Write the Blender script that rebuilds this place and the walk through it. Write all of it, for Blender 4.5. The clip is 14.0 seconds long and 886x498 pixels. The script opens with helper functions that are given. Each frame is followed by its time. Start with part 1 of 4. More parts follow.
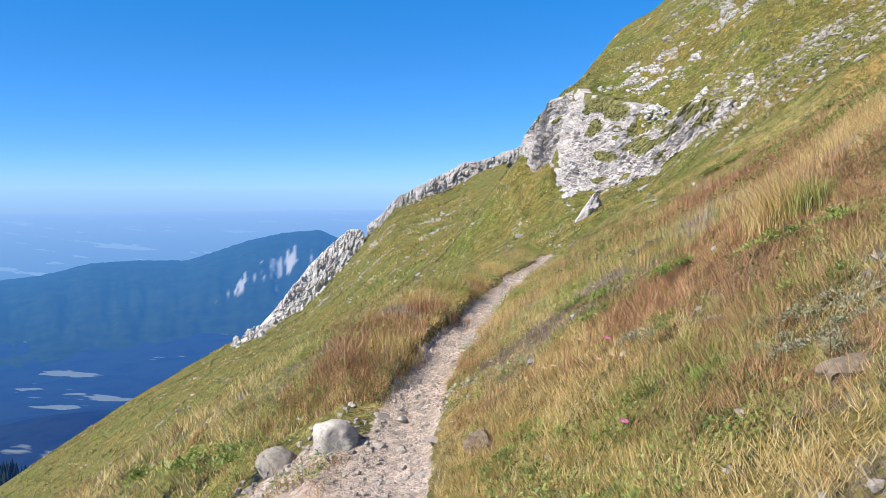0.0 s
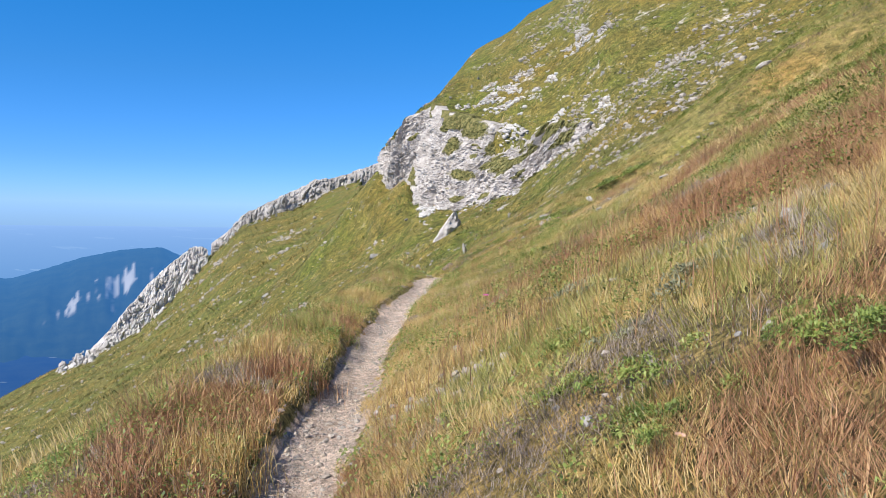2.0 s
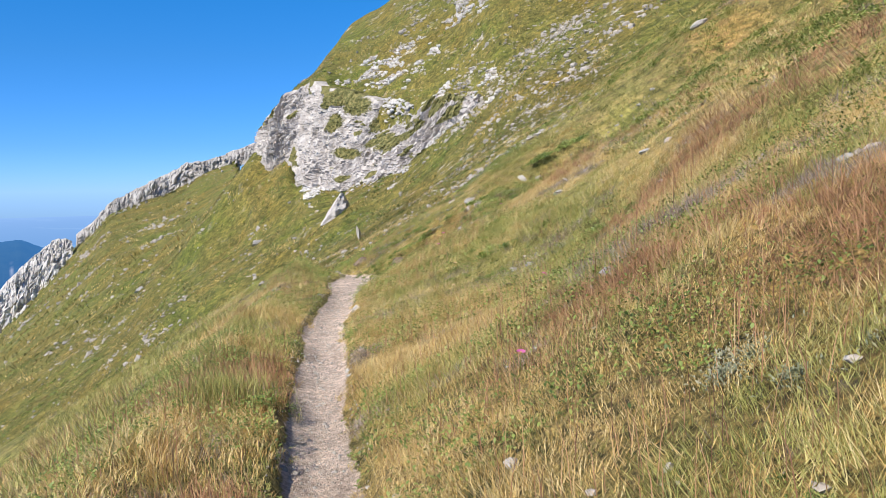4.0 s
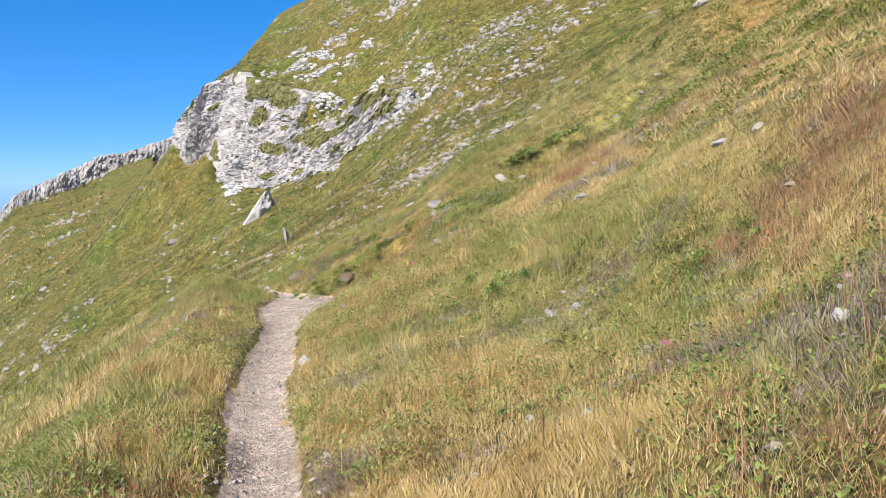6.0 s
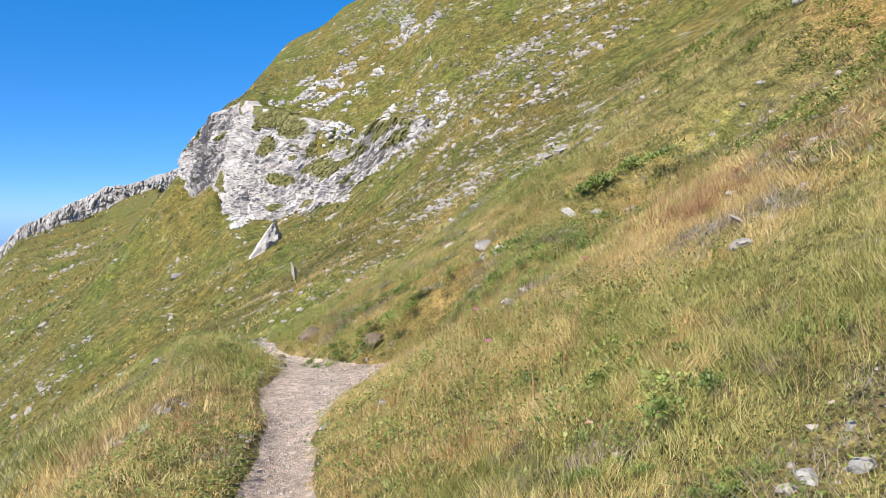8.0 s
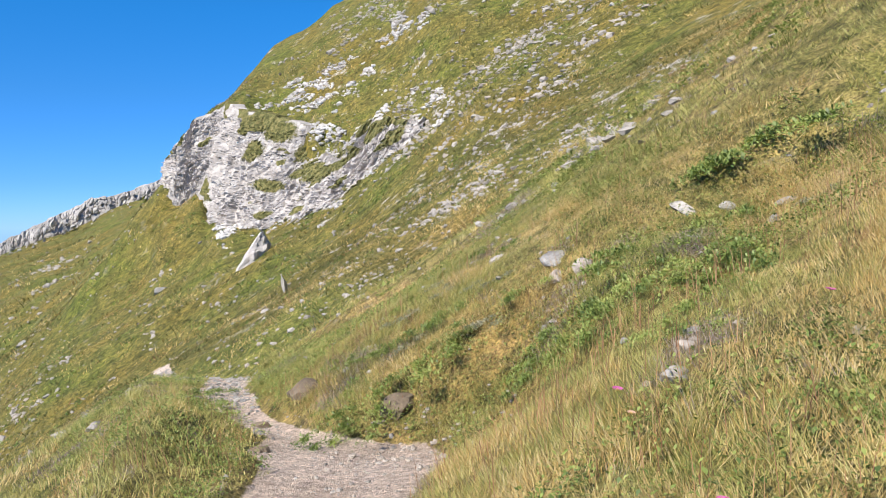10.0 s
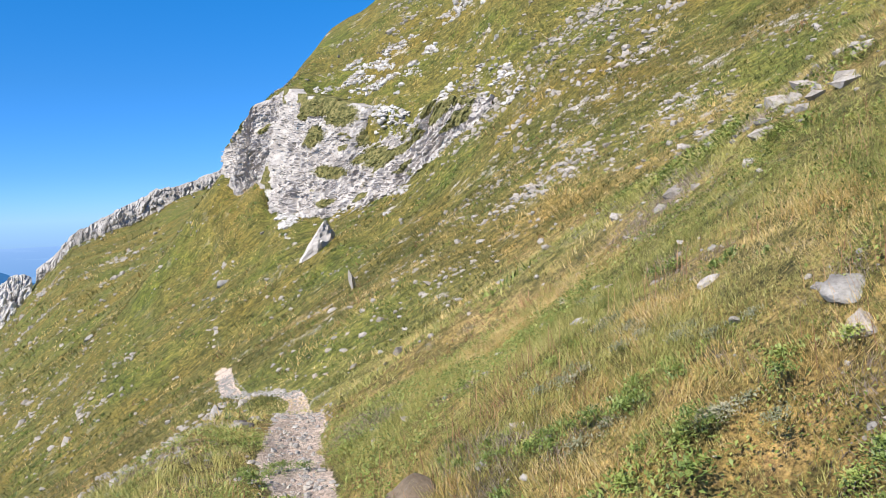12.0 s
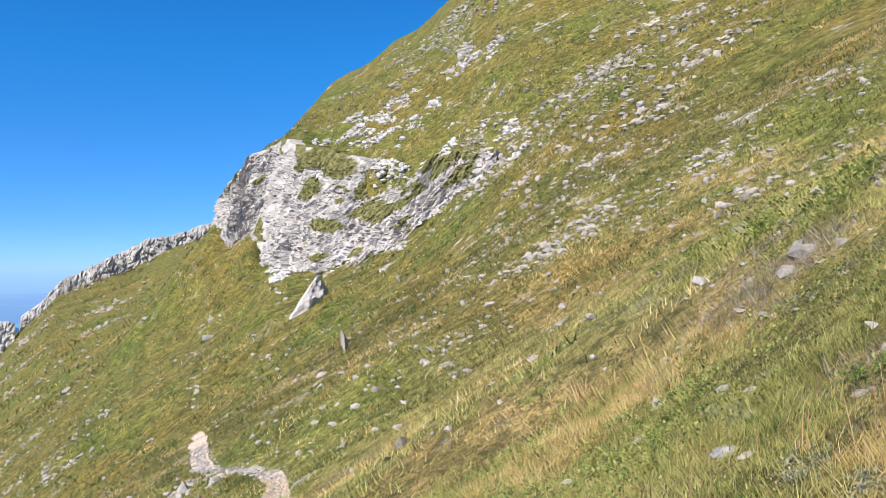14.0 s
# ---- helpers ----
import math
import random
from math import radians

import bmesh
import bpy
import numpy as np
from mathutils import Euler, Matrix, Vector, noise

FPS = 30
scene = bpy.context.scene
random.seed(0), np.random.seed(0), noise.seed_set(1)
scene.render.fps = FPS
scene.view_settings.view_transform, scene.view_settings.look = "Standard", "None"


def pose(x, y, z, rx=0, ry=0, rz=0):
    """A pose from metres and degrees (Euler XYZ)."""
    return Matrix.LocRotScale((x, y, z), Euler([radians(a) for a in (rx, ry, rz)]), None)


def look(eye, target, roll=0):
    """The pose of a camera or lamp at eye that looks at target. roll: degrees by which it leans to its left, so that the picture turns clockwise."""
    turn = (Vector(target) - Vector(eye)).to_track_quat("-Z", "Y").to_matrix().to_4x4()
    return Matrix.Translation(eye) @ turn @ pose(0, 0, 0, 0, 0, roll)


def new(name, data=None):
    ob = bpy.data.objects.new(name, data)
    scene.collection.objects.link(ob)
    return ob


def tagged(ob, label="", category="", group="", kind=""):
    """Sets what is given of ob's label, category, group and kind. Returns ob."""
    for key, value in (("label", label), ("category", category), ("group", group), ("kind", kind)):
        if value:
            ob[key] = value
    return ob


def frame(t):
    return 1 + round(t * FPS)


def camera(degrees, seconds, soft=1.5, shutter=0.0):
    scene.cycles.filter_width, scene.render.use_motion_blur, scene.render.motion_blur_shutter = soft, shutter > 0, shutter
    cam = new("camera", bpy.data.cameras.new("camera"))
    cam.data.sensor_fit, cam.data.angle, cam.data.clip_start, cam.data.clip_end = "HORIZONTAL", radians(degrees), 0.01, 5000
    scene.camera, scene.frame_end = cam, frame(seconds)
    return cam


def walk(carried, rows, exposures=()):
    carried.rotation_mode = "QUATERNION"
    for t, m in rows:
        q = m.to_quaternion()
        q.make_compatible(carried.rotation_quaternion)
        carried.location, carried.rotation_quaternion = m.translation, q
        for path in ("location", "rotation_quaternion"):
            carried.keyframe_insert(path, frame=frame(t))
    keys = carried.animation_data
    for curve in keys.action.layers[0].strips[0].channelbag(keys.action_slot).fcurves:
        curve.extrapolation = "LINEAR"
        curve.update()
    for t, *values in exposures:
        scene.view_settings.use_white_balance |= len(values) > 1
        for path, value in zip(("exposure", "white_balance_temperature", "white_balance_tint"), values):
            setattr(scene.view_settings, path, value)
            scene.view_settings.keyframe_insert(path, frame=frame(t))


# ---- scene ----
cam = camera(56.0, 14.0, soft=0.8)
PATH = [
    (0, (2.621, -2.479, 1.794), (2.116, -0.549, 1.646), -0.0),
    (0.5, (2.403, -1.719, 1.694), (2.073, 0.244, 1.5), 0.5),
    (0.8, (2.239, -1.197, 1.669), (2.166, 0.783, 1.399), 1.9),
    (1, (2.144, -0.897, 1.656), (2.128, 1.083, 1.378), 2.1),
    (1.2, (2.051, -0.542, 1.607), (1.925, 1.437, 1.35), 1.6),
    (1.5, (1.914, -0.025, 1.599), (1.763, 1.955, 1.363), 1.5),
    (2, (1.703, 0.664, 1.592), (1.55, 2.656, 1.495), 1.2),
    (2.5, (1.471, 1.293, 1.575), (1.308, 3.284, 1.475), 1.1),
    (3, (1.283, 1.862, 1.639), (1.118, 3.851, 1.504), 0.1),
    (3.5, (1.073, 2.47, 1.696), (1.028, 4.465, 1.552), -1.1),
    (3.7, (1.009, 2.669, 1.735), (1.043, 4.663, 1.589), -1.1),
    (5.8, (0.657, 5.69, 1.753), (0.976, 7.654, 1.557), 0.1),
    (6, (0.618, 5.943, 1.729), (0.932, 7.912, 1.578), 0.4),
    (6.5, (0.573, 6.575, 1.804), (0.886, 8.547, 1.689), 0.7),
    (7, (0.53, 7.271, 1.807), (0.791, 9.253, 1.736), 0.7),
    (7.2, (0.514, 7.503, 1.79), (0.78, 9.484, 1.716), 0.7),
    (9.3, (0.488, 10.67, 1.791), (0.818, 12.641, 1.712), -0.4),
    (9.5, (0.481, 11.006, 1.773), (0.795, 12.98, 1.709), -0.6),
    (10, (0.474, 11.698, 1.772), (0.793, 13.671, 1.706), -0.9),
    (10.5, (0.392, 12.397, 1.828), (0.717, 14.369, 1.765), -1.2),
    (11, (0.324, 13.157, 1.768), (0.59, 15.138, 1.699), -1.5),
    (11.5, (0.266, 13.872, 1.829), (0.395, 15.865, 1.715), -2.8),
    (12, (0.225, 14.546, 1.924), (0.4, 16.535, 1.82), -2.3),
    (12.5, (0.266, 15.24, 1.917), (0.425, 17.23, 1.796), 0.4),
    (13, (0.261, 15.782, 1.918), (0.386, 17.773, 1.769), -1.1),
    (13.5, (0.193, 16.27, 1.925), (0.328, 18.255, 1.726), -0.8),
    (14, (0.131, 16.788, 1.884), (0.325, 18.779, 1.921), -0.5),
]
walk(cam, [(t, look(eye, target, roll)) for t, eye, target, roll in PATH], exposures=((0, 0.68), (1, 0.60), (3.6, 0.60), (6, 0.68), (14, 0.68)))
# ---- light ----
SUN_UP, SUN_FROM = 42.0, (-0.80, -0.60)
world = bpy.data.worlds.new("sky")
scene.world = world
world.use_nodes = True
wn = world.node_tree
wn.nodes.clear()
sky = wn.nodes.new("ShaderNodeTexSky")
sky.sky_type, sky.sun_disc = "NISHITA", False
sky.sun_elevation, sky.sun_rotation = radians(SUN_UP), math.atan2(SUN_FROM[0], SUN_FROM[1])
sky.altitude, sky.air_density, sky.dust_density, sky.ozone_density = 1500, 1.0, 0.0, 8.0
tint = wn.nodes.new("ShaderNodeMix")
tint.data_type, tint.blend_type = "RGBA", "MULTIPLY"
tint.inputs[0].default_value = 1.0
where, split = wn.nodes.new("ShaderNodeTexCoord"), wn.nodes.new("ShaderNodeSeparateXYZ")
wn.links.new(where.outputs["Generated"], split.inputs[0])
clear = wn.nodes.new("ShaderNodeValToRGB")
for k in range(3):
    clear.color_ramp.elements.new(0.5)
for e, (p, c) in zip(clear.color_ramp.elements, ((0.0, (0.40, 0.62, 1.14)), (0.05, (0.35, 0.58, 0.95)), (0.15, (0.34, 0.66, 0.85)), (0.24, (0.26, 0.76, 0.92)), (1.0, (0.26, 0.74, 0.92)))):
    e.position, e.color = p, (*c, 1)
wn.links.new(split.outputs[2], clear.inputs[0])
wn.links.new(clear.outputs[0], tint.inputs[7])
back = wn.nodes.new("ShaderNodeBackground")
back.inputs[1].default_value = 0.115
wout = wn.nodes.new("ShaderNodeOutputWorld")
vivid = wn.nodes.new("ShaderNodeHueSaturation")
vivid.inputs["Saturation"].default_value = 1.14
wn.links.new(sky.outputs[0], vivid.inputs["Color"])
wn.links.new(vivid.outputs[0], tint.inputs[6])
wn.links.new(tint.outputs[2], back.inputs[0])
wn.links.new(back.outputs[0], wout.inputs[0])
sun = new("sun", bpy.data.lights.new("sun", "SUN"))
sun.data.energy, sun.data.angle, sun.data.color = 4.8, radians(0.55), (1.0, 0.94, 0.84)
sun.matrix_world = look((SUN_FROM[0], SUN_FROM[1], math.tan(radians(SUN_UP))), (0, 0, 0))


# ---- materials ----
def ramp(nt, stops):
    r = nt.nodes.new("ShaderNodeValToRGB")
    while len(r.color_ramp.elements) < len(stops):
        r.color_ramp.elements.new(0.5)
    for e, (p, c) in zip(r.color_ramp.elements, stops):
        e.position, e.color = p, (*c, 1)
    return r


def noise_node(nt, scale, detail=4.0, rough=0.6, stretch=(1, 1, 1)):
    g = nt.nodes.new("ShaderNodeNewGeometry")
    m = nt.nodes.new("ShaderNodeMapping")
    m.inputs["Scale"].default_value = stretch
    n = nt.nodes.new("ShaderNodeTexNoise")
    n.inputs["Scale"].default_value, n.inputs["Detail"].default_value, n.inputs["Roughness"].default_value = scale, detail, rough
    nt.links.new(g.outputs["Position"], m.inputs[0])
    nt.links.new(m.outputs[0], n.inputs["Vector"])
    return n.outputs["Fac"]


def mix(nt, fac, a, b, mode="MIX"):
    m = nt.nodes.new("ShaderNodeMix")
    m.data_type, m.blend_type = "RGBA", mode
    for slot, v in ((0, fac), (6, a), (7, b)):
        if isinstance(v, bpy.types.NodeSocket):
            nt.links.new(v, m.inputs[slot])
        else:
            m.inputs[slot].default_value = (*v, 1) if isinstance(v, tuple) else v
    return m.outputs[2]


def begin(name, rough=0.9):
    m = bpy.data.materials.new(name)
    m.use_nodes = True
    nt = m.node_tree
    b = nt.nodes["Principled BSDF"]
    b.inputs["Roughness"].default_value = rough
    b.inputs["Specular IOR Level"].default_value = 0.25
    return m, nt, b


def bump(nt, b, height, strength, distance):
    n = nt.nodes.new("ShaderNodeBump")
    n.inputs["Strength"].default_value, n.inputs["Distance"].default_value = strength, distance
    nt.links.new(height, n.inputs["Height"])
    nt.links.new(n.outputs[0], b.inputs["Normal"])


def limits(nt, v, low, high):
    n = nt.nodes.new("ShaderNodeMapRange")
    n.inputs[1].default_value, n.inputs[2].default_value = low, high
    nt.links.new(v, n.inputs[0])
    return n.outputs[0]


def rock_material(name, dark, mid, light, grain=6.0, grass=False):
    m, nt, b = begin(name, 0.88)
    big, fine = noise_node(nt, grain * 0.22, 5), noise_node(nt, grain * 4, 6, 0.7)
    c = ramp(nt, [(0.3, dark), (0.5, mid), (0.72, light)])
    nt.links.new(big, c.inputs[0])
    f = ramp(nt, [(0.32, (0.62, 0.60, 0.58)), (0.55, (1, 1, 1))])
    nt.links.new(fine, f.inputs[0])
    col = mix(nt, 1.0, c.outputs[0], f.outputs[0], "MULTIPLY")
    crack = noise_node(nt, grain * 0.8, 8, 0.75, (1, 1, 0.35))
    stain = limits(nt, crack, 0.56, 0.66)
    col = mix(nt, mix_value(nt, stain, 0.35), col, (0.30, 0.27, 0.24))
    if grass:
        g = nt.nodes.new("ShaderNodeNewGeometry")
        s = nt.nodes.new("ShaderNodeSeparateXYZ")
        nt.links.new(g.outputs["Normal"], s.inputs[0])
        a = nt.nodes.new("ShaderNodeMath")
        a.operation = "ADD"
        nt.links.new(s.outputs[2], a.inputs[0])
        nt.links.new(mix_value(nt, noise_node(nt, 0.55, 6, 0.65), 0.9), a.inputs[1])
        green = ramp(nt, [(0.3, (0.085, 0.095, 0.026)), (0.6, (0.19, 0.175, 0.06))])
        nt.links.new(noise_node(nt, 2.5, 5), green.inputs[0])
        col = mix(nt, limits(nt, a.outputs[0], 0.88, 0.98), col, green.outputs[0])
    nt.links.new(col, b.inputs["Base Color"])
    bump(nt, b, fine, 0.6, 0.12 / grain)
    return m


def mix_value(nt, v, k):
    n = nt.nodes.new("ShaderNodeMath")
    n.operation = "MULTIPLY"
    n.inputs[1].default_value = k
    nt.links.new(v, n.inputs[0])
    return n.outputs[0]


def leaf_material(name, stops, patch, shine=0.12, through_light=0.24):
    """Blades and leaves: a shade for each one, drifting from place to place, and some light let through."""
    m = bpy.data.materials.new(name)
    m.use_nodes = True
    nt = m.node_tree
    nt.nodes.clear()
    g = nt.nodes.new("ShaderNodeNewGeometry")
    a = nt.nodes.new("ShaderNodeMath")
    a.operation = "MULTIPLY_ADD"
    a.inputs[1].default_value = 0.34
    nt.links.new(g.outputs["Random Per Island"], a.inputs[0])
    tuft = nt.nodes.new("ShaderNodeAttribute")
    tuft.attribute_name = "tone"
    both = nt.nodes.new("ShaderNodeMath")
    both.operation = "ADD"
    nt.links.new(mix_value(nt, noise_node(nt, patch, 4), 0.26), both.inputs[0])
    nt.links.new(mix_value(nt, tuft.outputs["Fac"], 0.45), both.inputs[1])
    nt.links.new(both.outputs[0], a.inputs[2])
    c = ramp(nt, stops)
    nt.links.new(a.outputs[0], c.inputs[0])
    d, t = nt.nodes.new("ShaderNodeBsdfDiffuse"), nt.nodes.new("ShaderNodeBsdfTranslucent")
    gl = nt.nodes.new("ShaderNodeBsdfGlossy")
    gl.inputs["Roughness"].default_value = 0.55
    s1, s2 = nt.nodes.new("ShaderNodeMixShader"), nt.nodes.new("ShaderNodeMixShader")
    s1.inputs[0].default_value, s2.inputs[0].default_value = through_light, shine * 0.2
    out = nt.nodes.new("ShaderNodeOutputMaterial")
    for n in (d, t):
        nt.links.new(c.outputs[0], n.inputs[0])
    nt.links.new(d.outputs[0], s1.inputs[1])
    nt.links.new(t.outputs[0], s1.inputs[2])
    nt.links.new(s1.outputs[0], s2.inputs[1])
    nt.links.new(gl.outputs[0], s2.inputs[2])
    nt.links.new(s2.outputs[0], out.inputs[0])
    return m


def ground_material():
    m, nt, b = begin("mountain_ground", 0.95)
    at = nt.nodes.new("ShaderNodeAttribute")
    at.attribute_name = "trodden"
    # turf and bare soil
    turf = ramp(nt, [(0.30, (0.07, 0.066, 0.028)), (0.43, (0.17, 0.145, 0.062)), (0.54, (0.30, 0.24, 0.12)), (0.64, (0.17, 0.125, 0.08)), (0.74, (0.32, 0.26, 0.18))])
    nt.links.new(noise_node(nt, 2.6, 9, 0.78), turf.inputs[0])
    patch = ramp(nt, [(0.36, (0.80, 1.0, 0.70)), (0.5, (1, 1, 1)), (0.66, (1.15, 0.98, 0.85))])
    nt.links.new(noise_node(nt, 0.16, 5), patch.inputs[0])
    turf_c = mix(nt, 1.0, turf.outputs[0], patch.outputs[0], "MULTIPLY")
    for scale, low, high in ((0.8, (0.62, 0.70, 0.55), (1.25, 1.2, 1.1)), (5.5, (0.45, 0.50, 0.42), (1.45, 1.38, 1.25)), (38, (0.35, 0.36, 0.34), (1.7, 1.62, 1.5))):
        grit = ramp(nt, [(0.36, low), (0.64, high)])
        nt.links.new(noise_node(nt, scale, 5, 0.7), grit.inputs[0])
        turf_c = mix(nt, 1.0, turf_c, grit.outputs[0], "MULTIPLY")
    he = nt.nodes.new("ShaderNodeAttribute")
    he.attribute_name = "heath"
    turf_c = mix(nt, he.outputs["Fac"], turf_c, mix(nt, 1.0, turf_c, (0.58, 0.66, 0.46), "MULTIPLY"))
    # stony patches on the open mountainside
    far_speck = ramp(nt, [(0.38, (0.50, 0.54, 0.46)), (0.5, (1, 1, 1)), (0.62, (1.55, 1.45, 1.35))])
    nt.links.new(noise_node(nt, 1.7, 8, 0.85), far_speck.inputs[0])
    turf_c = mix(nt, he.outputs["Fac"], turf_c, mix(nt, 1.0, turf_c, far_speck.outputs[0], "MULTIPLY"))
    stony = limits(nt, noise_node(nt, 0.5, 10, 0.78, (1, 0.7, 1)), 0.585, 0.63)
    stone_c = ramp(nt, [(0.35, (0.25, 0.22, 0.18)), (0.6, (0.52, 0.48, 0.43))])
    nt.links.new(noise_node(nt, 7, 6, 0.7), stone_c.inputs[0])
    st = nt.nodes.new("ShaderNodeAttribute")
    st.attribute_name = "stony"
    k = nt.nodes.new("ShaderNodeMath")
    k.operation = "MULTIPLY"
    nt.links.new(stony, k.inputs[0])
    nt.links.new(st.outputs["Fac"], k.inputs[1])
    turf_c = mix(nt, k.outputs[0], turf_c, stone_c.outputs[0])
    # the path
    path = ramp(nt, [(0.3, (0.40, 0.335, 0.28)), (0.5, (0.58, 0.495, 0.42)), (0.7, (0.68, 0.60, 0.53))])
    nt.links.new(noise_node(nt, 22, 8, 0.75), path.inputs[0])
    tone = ramp(nt, [(0.35, (0.86, 0.80, 0.76)), (0.6, (1.06, 1.02, 1.0))])
    nt.links.new(noise_node(nt, 1.4, 4), tone.inputs[0])
    path_c = mix(nt, 1.0, path.outputs[0], tone.outputs[0], "MULTIPLY")
    for scale in (11, 75):
        speck = ramp(nt, [(0.36, (0.78, 0.76, 0.74)), (0.62, (1.22, 1.20, 1.18))])
        nt.links.new(noise_node(nt, scale, 4, 0.65), speck.inputs[0])
        path_c = mix(nt, 1.0, path_c, speck.outputs[0], "MULTIPLY")
    e = nt.nodes.new("ShaderNodeMath")
    e.operation = "ADD"
    nt.links.new(at.outputs["Fac"], e.inputs[0])
    nt.links.new(mix_value(nt, noise_node(nt, 9, 6, 0.7), 0.9), e.inputs[1])
    nt.links.new(mix(nt, limits(nt, e.outputs[0], 0.88, 1.02), turf_c, path_c), b.inputs["Base Color"])
    bump(nt, b, noise_node(nt, 34, 8, 0.8), 1.0, 0.035)
    return m


def haze_glow_material(name, build, near, far, low, high, glow_stops, glow=0.64):
    """Land kilometres away; blue glow painted as haze, stronger with distance from the mountain."""
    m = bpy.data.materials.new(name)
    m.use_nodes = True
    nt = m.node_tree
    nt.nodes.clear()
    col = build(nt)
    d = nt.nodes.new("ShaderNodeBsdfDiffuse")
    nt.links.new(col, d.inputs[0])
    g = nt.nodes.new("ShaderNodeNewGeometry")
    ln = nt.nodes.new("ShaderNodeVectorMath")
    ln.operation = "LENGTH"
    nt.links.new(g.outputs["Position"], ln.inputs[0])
    glow_ramp = ramp(nt, glow_stops)
    nt.links.new(limits(nt, ln.outputs["Value"], near, far), glow_ramp.inputs[0])
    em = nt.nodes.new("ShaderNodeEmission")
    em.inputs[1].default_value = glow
    nt.links.new(glow_ramp.outputs[0], em.inputs[0])
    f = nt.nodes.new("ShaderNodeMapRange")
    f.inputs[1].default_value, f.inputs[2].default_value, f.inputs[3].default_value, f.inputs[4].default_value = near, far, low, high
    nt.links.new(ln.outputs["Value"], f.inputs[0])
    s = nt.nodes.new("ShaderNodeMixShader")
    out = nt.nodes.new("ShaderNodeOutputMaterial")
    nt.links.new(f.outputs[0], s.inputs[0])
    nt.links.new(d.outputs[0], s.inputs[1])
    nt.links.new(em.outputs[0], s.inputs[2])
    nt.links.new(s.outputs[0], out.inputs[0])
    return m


def forest_colours(nt):
    c = ramp(nt, [(0.35, (0.012, 0.022, 0.012)), (0.55, (0.03, 0.045, 0.02))])
    nt.links.new(noise_node(nt, 0.02, 8, 0.7), c.inputs[0])
    fields = limits(nt, noise_node(nt, 0.0042, 4, 0.55, (0.8, 2.2, 1)), 0.60, 0.615)
    return mix(nt, fields, c.outputs[0], (0.34, 0.38, 0.26))


def mountain_colours(nt):
    c = ramp(nt, [(0.35, (0.012, 0.022, 0.014)), (0.6, (0.035, 0.05, 0.025))])
    nt.links.new(noise_node(nt, 0.015, 8, 0.7), c.inputs[0])
    at = nt.nodes.new("ShaderNodeAttribute")
    at.attribute_name = "bare"
    return mix(nt, at.outputs["Fac"], c.outputs[0], (0.62, 0.58, 0.52))


def crag_material():
    """Bleached limestone with turf on its ledges, where the attribute says."""
    m = rock_material("crag_limestone", (0.29, 0.262, 0.24), (0.47, 0.432, 0.40), (0.62, 0.58, 0.54), 5.0)
    nt = m.node_tree
    b = nt.nodes["Principled BSDF"]
    stone = b.inputs["Base Color"].links[0].from_socket
    at = nt.nodes.new("ShaderNodeAttribute")
    at.attribute_name = "turf"
    e = nt.nodes.new("ShaderNodeMath")
    e.operation = "ADD"
    nt.links.new(at.outputs["Fac"], e.inputs[0])
    nt.links.new(noise_node(nt, 3.2, 8, 0.8), e.inputs[1])
    green = ramp(nt, [(0.36, (0.045, 0.05, 0.016)), (0.5, (0.13, 0.125, 0.042)), (0.64, (0.25, 0.21, 0.085))])
    nt.links.new(noise_node(nt, 3.5, 6, 0.75), green.inputs[0])
    nt.links.new(mix(nt, limits(nt, e.outputs[0], 0.92, 1.06), stone, green.outputs[0]), b.inputs["Base Color"])
    return m


M_GROUND = ground_material()
M_LIME = rock_material("pale_limestone", (0.22, 0.195, 0.165), (0.37, 0.335, 0.295), (0.52, 0.475, 0.425), 7.0)
M_WARM = rock_material("warm_stone", (0.25, 0.21, 0.175), (0.39, 0.335, 0.28), (0.51, 0.45, 0.39), 9.0)
M_GREY = rock_material("grey_stone", (0.20, 0.185, 0.17), (0.34, 0.32, 0.295), (0.48, 0.455, 0.42), 9.0)
M_CRAG = crag_material()
M_PALEROCK = rock_material("bleached_limestone", (0.25, 0.22, 0.18), (0.44, 0.395, 0.34), (0.57, 0.52, 0.455), 9.0)
M_CREST = rock_material("crest_limestone", (0.25, 0.23, 0.21), (0.39, 0.365, 0.34), (0.52, 0.49, 0.46), 1.4)
M_RIDGE = rock_material("ridge_limestone", (0.36, 0.335, 0.315), (0.55, 0.52, 0.49), (0.68, 0.65, 0.62), 1.4)
M_SOIL = rock_material("dry_soil", (0.10, 0.075, 0.05), (0.19, 0.145, 0.10), (0.28, 0.22, 0.155), 14.0)
M_STRAW = leaf_material("straw_grass", [(0.12, (0.16, 0.105, 0.042)), (0.28, (0.42, 0.275, 0.095)), (0.48, (0.65, 0.455, 0.165)), (0.66, (0.70, 0.55, 0.29)), (0.82, (0.50, 0.385, 0.125)), (0.98, (0.62, 0.48, 0.33))], 0.9)
M_GREEN = leaf_material("green_grass", [(0.12, (0.055, 0.075, 0.022)), (0.32, (0.20, 0.215, 0.058)), (0.52, (0.38, 0.365, 0.105)), (0.70, (0.48, 0.43, 0.15)), (0.98, (0.62, 0.50, 0.23))], 0.7)
M_RUST = leaf_material("rust_grass", [(0.12, (0.11, 0.055, 0.034)), (0.35, (0.31, 0.155, 0.085)), (0.60, (0.48, 0.27, 0.14)), (0.95, (0.60, 0.42, 0.20))], 0.9)
M_LITTER = leaf_material("dry_litter", [(0.12, (0.07, 0.052, 0.042)), (0.35, (0.20, 0.15, 0.118)), (0.60, (0.36, 0.285, 0.225)), (0.95, (0.58, 0.49, 0.40))], 0.9)
